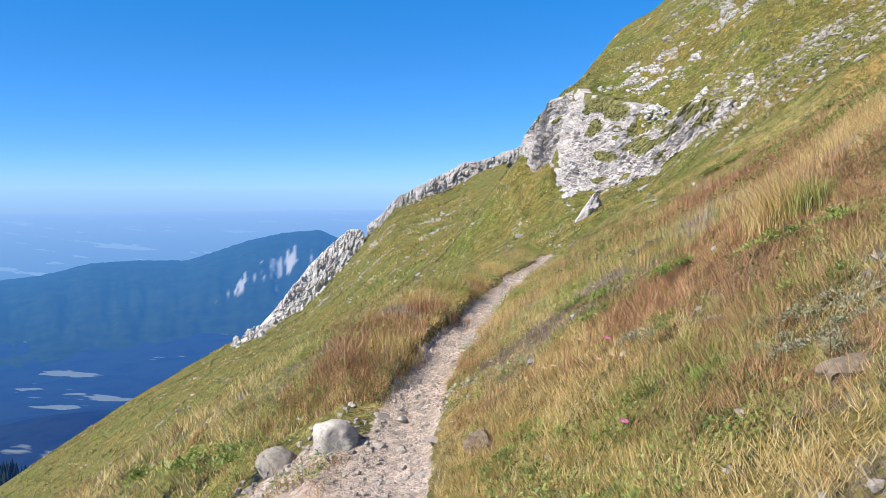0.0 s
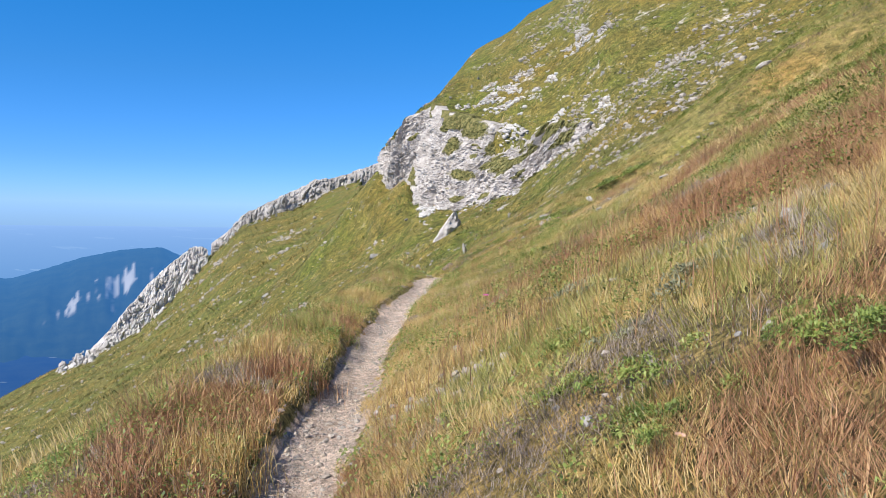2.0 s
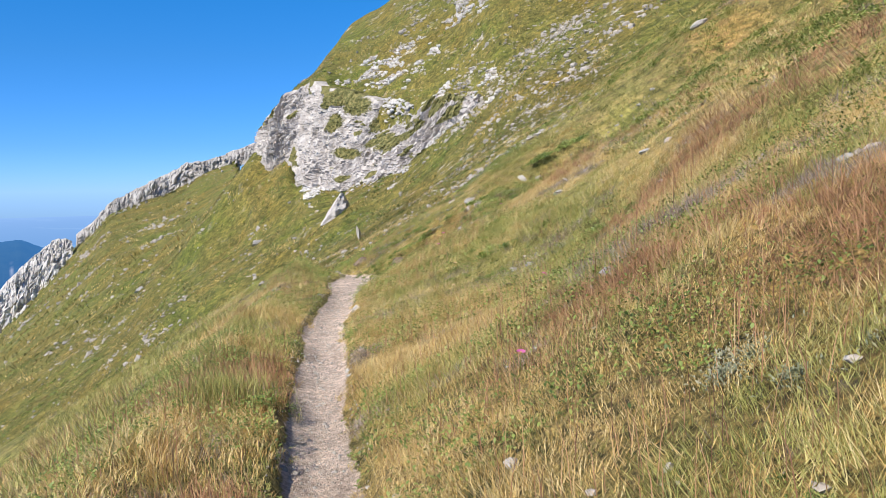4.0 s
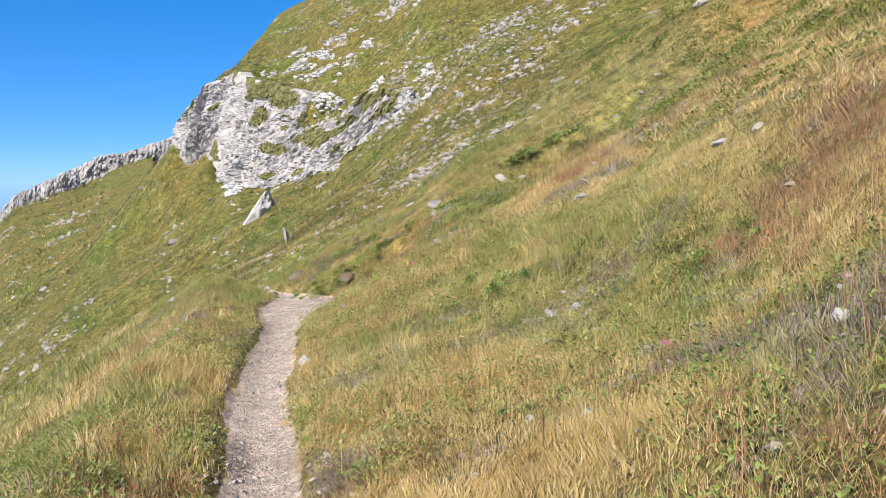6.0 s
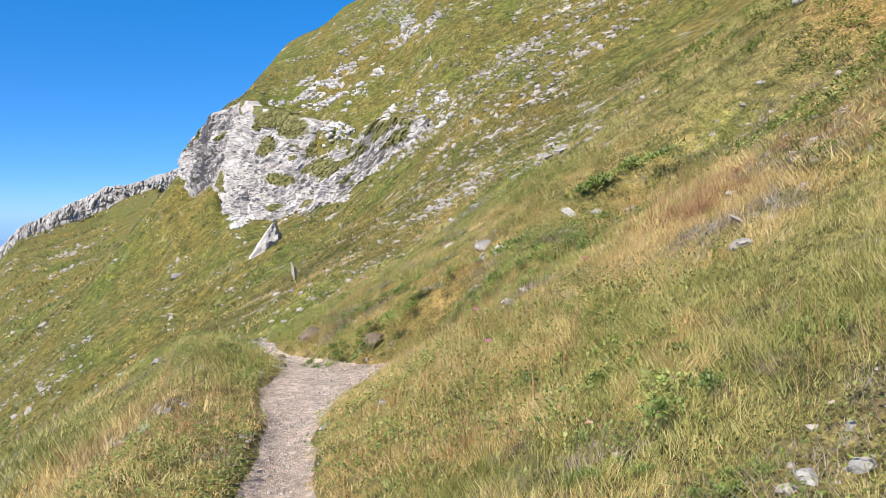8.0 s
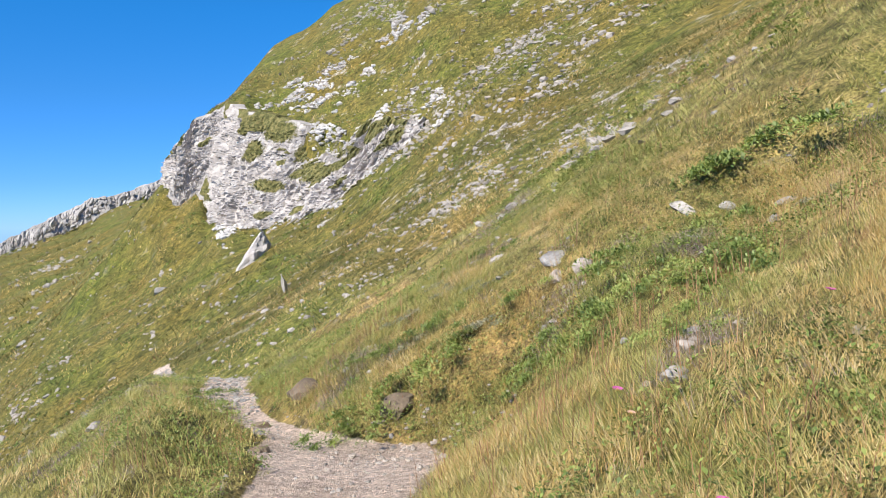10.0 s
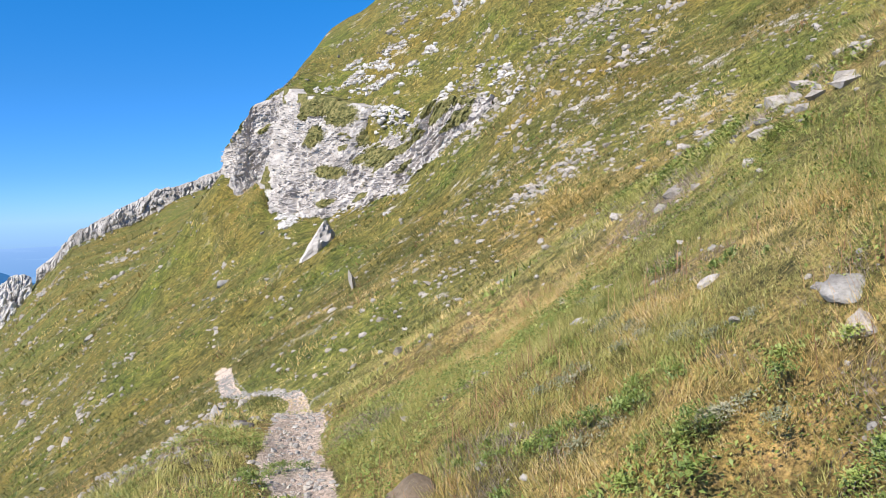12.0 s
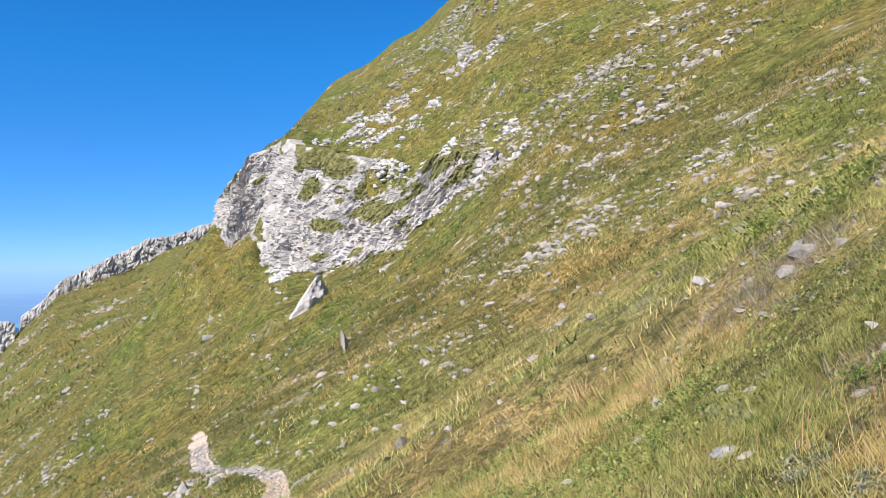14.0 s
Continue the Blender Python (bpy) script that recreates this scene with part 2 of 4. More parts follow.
M_HEATH = leaf_material("heath_grass", [(0.12, (0.030, 0.040, 0.012)), (0.32, (0.080, 0.092, 0.026)), (0.52, (0.15, 0.148, 0.044)), (0.70, (0.235, 0.20, 0.072)), (0.98, (0.33, 0.26, 0.115))], 0.35)
M_LEAF = leaf_material("herb_leaf", [(0.12, (0.055, 0.09, 0.022)), (0.40, (0.17, 0.23, 0.050)), (0.65, (0.30, 0.36, 0.085)), (0.9, (0.44, 0.46, 0.15))], 1.5, 0.2, 0.3)
M_SAGE = leaf_material("grey_leaf", [(0.12, (0.11, 0.125, 0.07)), (0.45, (0.26, 0.27, 0.16)), (0.8, (0.45, 0.41, 0.28))], 1.5, 0.15)
M_PINK = leaf_material("pink_petal", [(0.2, (0.55, 0.10, 0.32)), (0.8, (0.72, 0.22, 0.48))], 3.0)
M_PALE = leaf_material("faded_petal", [(0.2, (0.62, 0.36, 0.26)), (0.8, (0.74, 0.58, 0.44))], 3.0)
# haze painted into the distant land as emission, deep blue near, pale far
HAZE_GLOW = [(0.0, (0.012, 0.052, 0.21)), (0.18, (0.020, 0.085, 0.35)), (0.30, (0.034, 0.145, 0.49)), (0.52, (0.05, 0.20, 0.60)), (0.66, (0.17, 0.40, 0.84)), (1.0, (0.31, 0.54, 0.98))]
M_PINE = haze_glow_material("pine_woods", forest_colours, 200, 4800, 0.12, 0.95, HAZE_GLOW)
M_VALLEY = haze_glow_material("valley_land_haze_glow", forest_colours, 150, 4900, 0.55, 0.99, HAZE_GLOW)
M_MOUNT = haze_glow_material("far_mountain_haze_glow", mountain_colours, 1500, 3200, 0.58, 0.74, [(0.0, (0.034, 0.16, 0.46)), (1.0, (0.075, 0.29, 0.72))])

# ---- the shape of the land ----
def vnoise(x, y, seed=0):
    """Smooth value noise in -1..1 on a unit lattice."""
    x, y = np.asarray(x, float), np.asarray(y, float)
    xi, yi = np.floor(x), np.floor(y)
    fx, fy = x - xi, y - yi
    fx, fy = fx * fx * (3 - 2 * fx), fy * fy * (3 - 2 * fy)

    def corner(a, b):
        h = np.sin(a * 127.1 + b * 311.7 + seed * 74.7) * 43758.5453
        return (h - np.floor(h)) * 2 - 1

    low = corner(xi, yi) * (1 - fx) + corner(xi + 1, yi) * fx
    high = corner(xi, yi + 1) * (1 - fx) + corner(xi + 1, yi + 1) * fx
    return low * (1 - fy) + high * fy


def fbm(x, y, octaves=4, seed=0):
    total, size = 0, 1.0
    for k in range(octaves):
        total = total + vnoise(np.asarray(x) / size + 13.7 * k, np.asarray(y) / size - 7.3 * k, seed + k) * size
        size *= 0.5
    return total * 0.5


def smooth(a, b, v):
    t = np.clip((np.asarray(v, float) - a) / (b - a), 0, 1)
    return t * t * (3 - 2 * t)


# the path's centre line: y, x, z
TRAIL = np.array([(-12, 5.5, -0.2), (-2.5, 2.45, -0.12), (0, 1.65, -0.08), (2.8, 0.92, 0.0), (4.2, 0.73, 0.14), (6, 0.66, 0.27), (9, 0.42, 0.25),
                  (13, 0.26, 0.2), (15, 0.34, 0.2), (16, 0.45, 0.2), (17.1, 0.75, 0.17), (18.2, 0.35, 0.08), (19.2, -0.05, 0.02), (20.8, -0.4, -0.06), (25, -0.72, -0.65), (30, -1.25, -1.9),
                  (33.8, -1.8, -2.4), (36.6, -3.45, -2.95), (40, -4.3, -3.1), (50, -6.4, -4.4), (56, -9.0, -4.9), (75, -16, -7.5), (230, -60, -10)])


def spline(y, column):
    k, v = TRAIL[:, 0], TRAIL[:, column]
    d = np.gradient(v, k)
    i = np.clip(np.searchsorted(k, y) - 1, 0, len(k) - 2)
    h = k[i + 1] - k[i]
    t = np.clip((y - k[i]) / h, 0, 1)
    return (v[i] * (1 + 2 * t) * (1 - t) ** 2 + d[i] * h * t * (1 - t) ** 2 + v[i + 1] * t * t * (3 - 2 * t) + d[i + 1] * h * t * t * (t - 1))


def trail_x(y):
    return spline(np.asarray(y, float), 1)


def trail_half(y):
    """Half the path's width."""
    return 0.17 + 0.07 * smooth(6, 1, y) + 0.035 * vnoise(np.asarray(y) * 0.9, 0.5, 3) + 0.42 * smooth(14.6, 17.0, y) * smooth(18.5, 17.4, y) + 0.10 * smooth(19, 21, y) - 0.06 * smooth(25, 32, y)


# the crag: where its foot runs, how far back its top stands, and how much the ground rises over it
CRAG_X = [-60.0, -14.0, -11.62, -10.23, -9.48, -8.39, -7.37, -6.74, -5.51, -4.08, -2.93, -1.45, 0.16, 1.5, 2.79, 4.6, 7.46, 11.0, 30.0]
CRAG_Y = [330.0, 97.0, 86.0, 81.5, 80.5, 80.0, 78.6, 75.6, 73.0, 71.0, 69.0, 67.5, 65.5, 64.0, 63.0, 62.0, 61.0, 60.0, 60.0]
CRAG_BACK = [2.0, 1.0, 0.33, 0.89, 1.4, 1.69, 1.93, 2.62, 3.35, 3.89, 4.94, 5.17, 4.88, 4.5, 4.03, 2.69, 0.46, 2.0, 4.0]
CRAG_LIFT = [0.0, 0.0, 5.99, 4.12, 3.84, 4.09, 4.14, 1.65, 0.87, 0.07, -0.52, -0.7, -0.87, -0.99, -0.78, -0.95, -1.17, -0.59, 0.0]
CRAG_RISE = [0.0, 0.0, 0.6, 4.0, 5.2, 5.2, 5.38, 7.37, 7.31, 6.77, 5.64, 5.07, 4.52, 4.02, 3.02, 1.52, 0.22, 0.6, 1.0]
HILL_X, HILL_UP = [-10, -7, -5, -3, -1, 1, 4, 8, 14], [-0.137, 0.063, 0.195, 0.311, 0.323, 0.31, 0.345, 0.32, 0.31]


def land(x, y):
    """The height of the mountainside at x, y."""
    x, y = np.asarray(x, float), np.asarray(y, float)
    u = x - trail_x(y)
    zt = spline(y, 2)
    half = trail_half(y)
    # the near hillside: a cut bank above the path, a grassy lip below it
    r = np.maximum(u - half, 0)
    steep = 0.57 + 0.13 * smooth(9, 3, y) + 0.1 * smooth(14, 18, y) * smooth(30, 22, y)
    up = steep * np.maximum(r - 0.25, 0) + 0.30 * np.minimum(r, 0.25) + 0.09 * smooth(0, 0.14, r)
    left = np.maximum(-u - half, 0)
    lip = (0.06 + 0.05 * smooth(2.8, 4.0, y) * smooth(9.5, 7.0, y)) * smooth(3.2, 4.2, y) * smooth(19, 16, y)
    down = lip * smooth(0, 0.09, left) - 0.62 * np.maximum(left - 0.25 - 0.5 * smooth(3, 5, y), 0)
    down = down + 0.30 * np.exp(-(((x + 0.72) / 0.42) ** 2 + ((y - 18.2) / 1.1) ** 2))
    near = zt + up + down + 0.03 * smooth(0.0, half * 1.05, np.abs(u))
    # the far mountainside: one great slope, a shallow gully, and the hill above the crag
    far = 0.61 * x + 0.21 * y - 8.0
    edge = np.interp(x, CRAG_X, CRAG_Y) + 0.9 + 1.8 * np.exp(-((x + 6.9) / 0.8) ** 2)
    rise, width = np.interp(x, CRAG_X, CRAG_RISE), np.interp(x, CRAG_X, CRAG_BACK) + 0.6
    t = np.clip((y - edge) / width, 0, 1.0)
    far = far - np.interp(x, [-9, -3, 3, 7, 10], [3.4, 3.1, 2.7, 1.2, 0]) * smooth(41, 56, y)
    brink = np.minimum(edge, 86.5)
    far = far + np.interp(x, [-26, -20, -15] + CRAG_X[2:], [0, 1.6, 4.0] + CRAG_LIFT[2:]) * smooth(brink - 13, brink, y) * smooth(180, 105, y)
    far = far - 1.2 * smooth(-14, -22, x) * smooth(-4, 4, edge - y) * smooth(40, 60, y)
    hill = rise * t ** 3.0 + np.interp(x, HILL_X, HILL_UP) * np.maximum(y - edge - width, 0) - 0.006 * np.maximum(y - 84, 0) ** 2
    far = far + np.where(y > edge, np.maximum(hill, -60), 0) - 1.5 * np.exp(-((y - 46) / 7) ** 2)
    # the skyline ridge
    dx, dy = x - 2.6, y + 2.5
    reach = np.hypot(dx, dy)
    bearing = np.degrees(np.arctan2(dx, dy))
    crest = np.interp(bearing, [-60, -43.2, -36.6, -29.4, -26.8, -24.2, -21.8, -19.5, -17.9, -14.4, -12.5, -8.9, 0],
                      [-24.2, -17.4, -13.8, -10.0, -9.0, -7.5, -5.0, -2.5, -0.9, 0.3, 1.4, 2.9, 4.0])
    ridge = 1.8 + 190 * np.tan(np.radians(crest))
    plain = 0.61 * (2.6 + 190 * np.sin(np.radians(bearing))) + 0.21 * (190 * np.cos(np.radians(bearing)) - 2.5) - 11.0
    far = far + np.where(y < edge, (ridge - plain) * smooth(90, 190, reach), 0)
    far = far - 0.9 * np.maximum(reach - 190, 0) * (y < edge)
    z = near + (far - near) * smooth(26, 46, y)
    d = np.maximum(np.abs(u) - half, 0)
    z = z + smooth(0.1, 2, d) * (0.10 * fbm(x / 1.1, y / 1.1, 3, 5) + 0.22 * fbm(x / 4.5, y / 4.5, 2, 9)) + smooth(20, 60, y) * 0.5 * fbm(x / 9, y / 9, 4, 21)
    z = z - 0.46 * np.exp(-((x - 2.4) / 1.2) ** 2 - ((y - 10.4) / 1.9) ** 2) + 0.42 * np.exp(-((x - 2.75) / 0.6) ** 2 - ((y - 17.1) / 0.8) ** 2) - 0.34 * np.exp(-((x - 1.7) / 1.5) ** 2 - ((y - 22.3) / 1.6) ** 2)
    return z + 0.018 * fbm(x / 0.3, y / 0.3, 2, 31)

# ---- mesh helpers ----
def mesh_from(name, co, faces, material, smooth_shade=True):
    """A mesh from an array of points and arrays of faces, each with one number of corners."""
    me = bpy.data.meshes.new(name)
    co = np.asarray(co, np.float32)
    faces = [np.asarray(f, np.int32) for f in faces if len(f)]
    total = sum(len(f) for f in faces)
    me.vertices.add(len(co))
    me.vertices.foreach_set("co", co.ravel())
    me.loops.add(sum(f.size for f in faces))
    me.loops.foreach_set("vertex_index", np.concatenate([f.ravel() for f in faces]))
    sizes = np.concatenate([np.full(len(f), f.shape[1], np.int32) for f in faces])
    me.polygons.add(total)
    me.polygons.foreach_set("loop_start", np.concatenate([[0], np.cumsum(sizes)[:-1]]).astype(np.int32))
    me.polygons.foreach_set("use_smooth", np.full(total, smooth_shade, bool))
    me.update(calc_edges=True)
    me.materials.append(material)
    return me


def grid_faces(rows, cols):
    i = np.arange((rows - 1) * cols).reshape(rows - 1, cols)[:, :-1].ravel()
    return np.stack([i, i + 1, i + cols + 1, i + cols], 1)


def part(name, me, parent, label=""):
    ob = new(name, me)
    ob.parent = parent
    return tagged(ob, label) if label else ob


# ---- the mountainside ----
def build_ground():
    ys = list(np.arange(-8, 24, 0.105))
    while ys[-1] < 232:
        ys.append(ys[-1] + 0.105 + 0.0135 * (ys[-1] - 24))
    def side(reach):
        out, step = [0.0], 0.05
        while out[-1] < reach:
            out.append(out[-1] + step)
            step = step if out[-1] < 0.8 else step * 1.052
        return np.array(out)
    us = np.concatenate([-side(165)[:0:-1], side(95)])
    y, u = np.meshgrid(np.array(ys), us, indexing="ij")
    x = u + trail_x(y)
    z = land(x, y)
    me = mesh_from("mountainside", np.stack([x, y, z], -1).reshape(-1, 3), [grid_faces(len(ys), len(us))], M_GROUND)
    half = trail_half(y)
    trodden = smooth(half + 0.10, half - 0.06, np.abs(u + 0.04 * vnoise(x * 3, y * 3, 8)))
    trodden = trodden * smooth(52, 47, y) * (1 - smooth(33.6, 34.4, y) * smooth(36.7, 36.2, y))
    trodden = np.maximum(trodden, smooth(3.6, 2.4, y) * smooth(-1.3, -0.8, u) * smooth(0.1, -0.1, u) * 0.9)
    me.attributes.new("trodden", "FLOAT", "POINT").data.foreach_set("value", trodden.astype(np.float32).ravel())
    me.attributes.new("heath", "FLOAT", "POINT").data.foreach_set("value", smooth(26, 46, y).astype(np.float32).ravel())
    stony = 0.25 + 0.75 * smooth(22, 36, y) * smooth(-12, 4, x)
    me.attributes.new("stony", "FLOAT", "POINT").data.foreach_set("value", stony.astype(np.float32).ravel())
    tagged(new("ground", me), "steep mountainside of dry turf crossed by a trodden gravel path", "ground", kind="structure")


build_ground()


def build_valley():
    """The valley floor and the plain beyond it, out to the horizon."""
    r = np.concatenate([np.linspace(120, 1200, 40), np.linspace(1240, 4900, 60)])
    a = np.radians(np.linspace(-180, 180, 181))
    rr, aa = np.meshgrid(r, a, indexing="ij")
    x, y = rr * np.sin(aa), rr * np.cos(aa)
    z = -340 + 208 * smooth(2900, 4900, rr) + 30 * fbm(x / 420, y / 420, 4, 3) * smooth(3000, 1500, rr)
    z = z + 90 * np.exp(-(((x + 620) / 260) ** 2 + ((y - 760) / 260) ** 2))
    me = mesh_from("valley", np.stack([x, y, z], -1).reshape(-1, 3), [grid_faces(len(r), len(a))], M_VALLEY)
    tagged(new("valley_floor", me), "wooded valley and plain far below, blue haze painted as glow", "valley", kind="structure")


build_valley()


def build_mountain():
    b = np.linspace(-62, 6, 430)
    d = np.linspace(0, 1, 84)
    bb, dd = np.meshgrid(b, d, indexing="ij")
    crest = np.interp(bb, [-62, -48, -42.7, -40.5, -37.6, -34.8, -31.8, -29.7, -27.9, -25.6, -23.1, -22.2, -20, -15, -5, 6],
                      [-7.5, -6.2, -5.7, -5.5, -4.85, -4.75, -4.85, -4.2, -3.6, -3.1, -2.9, -3.3, -4.2, -5.2, -6.5, -8])
    reach = 1500 + 1700 * dd
    x, y = reach * np.sin(np.radians(bb)), reach * np.cos(np.radians(bb))
    top = 1.8 + 2850 * np.tan(np.radians(crest))
    up = np.where(dd < 0.8, smooth(0, 0.8, dd) ** 1.5, 1 - smooth(0.8, 1.0, dd))
    gulch = fbm(bb * 0.9, dd * 4, 4, 12)
    z = -345 + (top + 345) * up + gulch * 42 * up * (1 - up) * 2.2 + 3 * fbm(bb * 6, dd * 30, 3, 4) * up
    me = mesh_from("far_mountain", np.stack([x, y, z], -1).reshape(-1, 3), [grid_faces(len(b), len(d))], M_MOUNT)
    spot = np.exp(-(((bb + 25.3) / 1.5) ** 2 + ((dd - 0.56) / 0.07) ** 2)) + 0.9 * np.exp(-(((bb + 28.0) / 1.2) ** 2 + ((dd - 0.48) / 0.05) ** 2)) + 0.6 * np.exp(-(((bb + 30.4) / 0.5) ** 2 + ((dd - 0.42) / 0.03) ** 2))
    bare = smooth(0.62, 0.78, spot * 0.85 + 0.75 * fbm(bb * 3.4 + dd * 5, dd * 9, 5, 40) + 0.3 * vnoise(bb * 5, dd * 5, 41))
    me.attributes.new("bare", "FLOAT", "POINT").data.foreach_set("value", bare.astype(np.float32).ravel())
    tagged(new("far_mountain", me), "distant forested mountain with pale cliffs, blue haze painted as glow", "mountain", kind="structure")


build_mountain()


# ---- crags ----
def cells(s, h, size_s, size_h, seed):
    """Stepped blocks: one random level a cell, with jogged courses."""
    row = np.floor(h / size_h + 0.6 * vnoise(s / size_s * 0.7, h / size_h * 0.5, seed))
    col = np.floor(s / size_s + 0.5 * row + 0.7 * vnoise(s / size_s * 1.3, row * 3.1, seed + 1))
    v = np.sin(row * 91.7 + col * 47.3 + seed) * 4375.85
    return (v - np.floor(v)) * 2 - 1


def crag(stations, rough, blocks, label, res, ledges=(), top_turf=0.0, name="rock_crag", material=M_CRAG):
    """A rock face: stations of (foot x, y, z, top z, how far back the top stands); ledges of turf as (station, height, long, tall)."""
    st = np.array(stations, float)
    k = np.linspace(0, len(st) - 1, res[0])
    px, py, pz, pt, pb = (np.interp(k, np.arange(len(st)), st[:, c]) for c in range(5))
    even = lambda v, n: np.convolve(np.pad(v, n // 2, mode="edge"), np.ones(n) / n, "valid")
    px, py = even(px, 7), even(py, 7)
    tx, ty = even(np.gradient(px), 31), even(np.gradient(py), 31)
    ln = np.hypot(tx, ty) + 1e-6
    nx, ny = ty / ln, -tx / ln
    s = np.concatenate([[0], np.cumsum(np.hypot(np.diff(px), np.diff(py)))])
    pt = pt + rough * (0.45 * fbm(s / (blocks * 0.9), s * 0, 4, 61) + 0.25 * cells(s, s * 0, blocks * 0.4, 1.0, 7))
    h = np.linspace(-0.14, 1.0, res[1])
    S, H = np.meshgrid(s, h, indexing="ij")
    K = k[:, None] + 0 * H
    hh = (pt - pz)[:, None] * H
    turf = np.zeros_like(H)
    for at, up, long, tall in ledges:
        turf = np.maximum(turf, np.exp(-((K - at) / long) ** 2 - ((H - up - 0.03 * (K - at)) / tall) ** 2))
    turf = np.maximum(turf, top_turf * smooth(0.86, 1.0, H + 0.25 * vnoise(S / 1.2, hh / 1.2, 19)))
    turf = np.maximum(turf, 0.8 * top_turf * smooth(0.30, 0.55, fbm(S / 1.3, hh / 0.8, 4, 87) + 0.25 * smooth(7, 10, K) - 0.3 * smooth(7, 5, K)))
    wS, wh = S + 0.5 * blocks * fbm(S / blocks, hh / blocks, 3, 71), hh + 0.45 * blocks * fbm(S / blocks, hh / blocks, 3, 72)
    out = (1.0 * fbm(S / (blocks * 1.6), hh / (blocks * 2.2), 5, 17) + 0.40 * cells(wS, wh, blocks * 0.75, blocks * 1.3, 5) + 0.34 * cells(wS, wh, blocks * 0.32, blocks * 0.6, 9)
           + 0.28 * cells(wS, wh, blocks * 0.16, blocks * 0.28, 15) + 0.18 * cells(wS, wh, blocks * 0.09, blocks * 0.1, 25) + 0.45 * (0.5 - np.abs(vnoise(wS / (blocks * 0.8), wh / (blocks * 3), 33))))
    out = rough * (out * (1 - 0.6 * turf) + 0.5 * turf)
    back = pb[:, None] * np.clip(H, -0.14, 1) - out * smooth(1.02, 0.9, H)
    x, y, z = px[:, None] - nx[:, None] * back, py[:, None] - ny[:, None] * back, pz[:, None] + hh
    for step in (1, 2):
        x = np.concatenate([x, x[:, -1:] - nx[:, None] * 0.9], 1)
        y = np.concatenate([y, y[:, -1:] - ny[:, None] * 0.9], 1)
        z = np.concatenate([z, z[:, -1:] + (0.0 if step == 1 else -1.6)], 1)
        turf = np.concatenate([turf, turf[:, -1:]], 1)
    me = mesh_from(name, np.stack([x, y, z], -1).reshape(-1, 3), [grid_faces(res[0], res[1] + 2)[:, ::-1]], material, False)
    me.attributes.new("turf", "FLOAT", "POINT").data.foreach_set("value", turf.astype(np.float32).ravel())
    return tagged(new(name, me), label, "rock face", kind="structure")


CRAG_Z = [5.64, 3.39, 3.38, 4.25, 5.01, 2.08, 1.78, 1.59, 1.36, 1.83, 2.2, 2.71, 3.54, 4.96, 7.35]
CRAG_TOP = [7.52, 8.97, 10.06, 10.75, 11.27, 10.46, 10.02, 9.3, 8.36, 8.27, 8.3, 8.36, 8.66, 8.45, 7.96]
crag([(x, y, z, t, b) for x, y, z, t, b in zip(CRAG_X[2:17], CRAG_Y[2:17], CRAG_Z, CRAG_TOP, CRAG_BACK[2:17])], 0.50, 1.15,
     "bleached limestone crag with broken ribs and grassy ledges", (540, 130),
     [(10.0, 0.50, 1.4, 0.10), (8.9, 0.56, 0.9, 0.08), (7.5, 0.40, 0.9, 0.07), (6.3, 0.66, 0.5, 0.12), (9.6, 0.10, 0.4, 0.05), (7.9, 0.14, 0.5, 0.05), (8.4, 0.80, 0.7, 0.13),
      (12.3, 0.80, 0.8, 0.2), (11.2, 0.28, 0.5, 0.05), (7.0, 0.88, 0.6, 0.12), (13.3, 0.5, 0.3, 0.2), (3.2, 0.62, 0.4, 0.05), (4.4, 0.1, 0.3, 0.12)], 0.75)


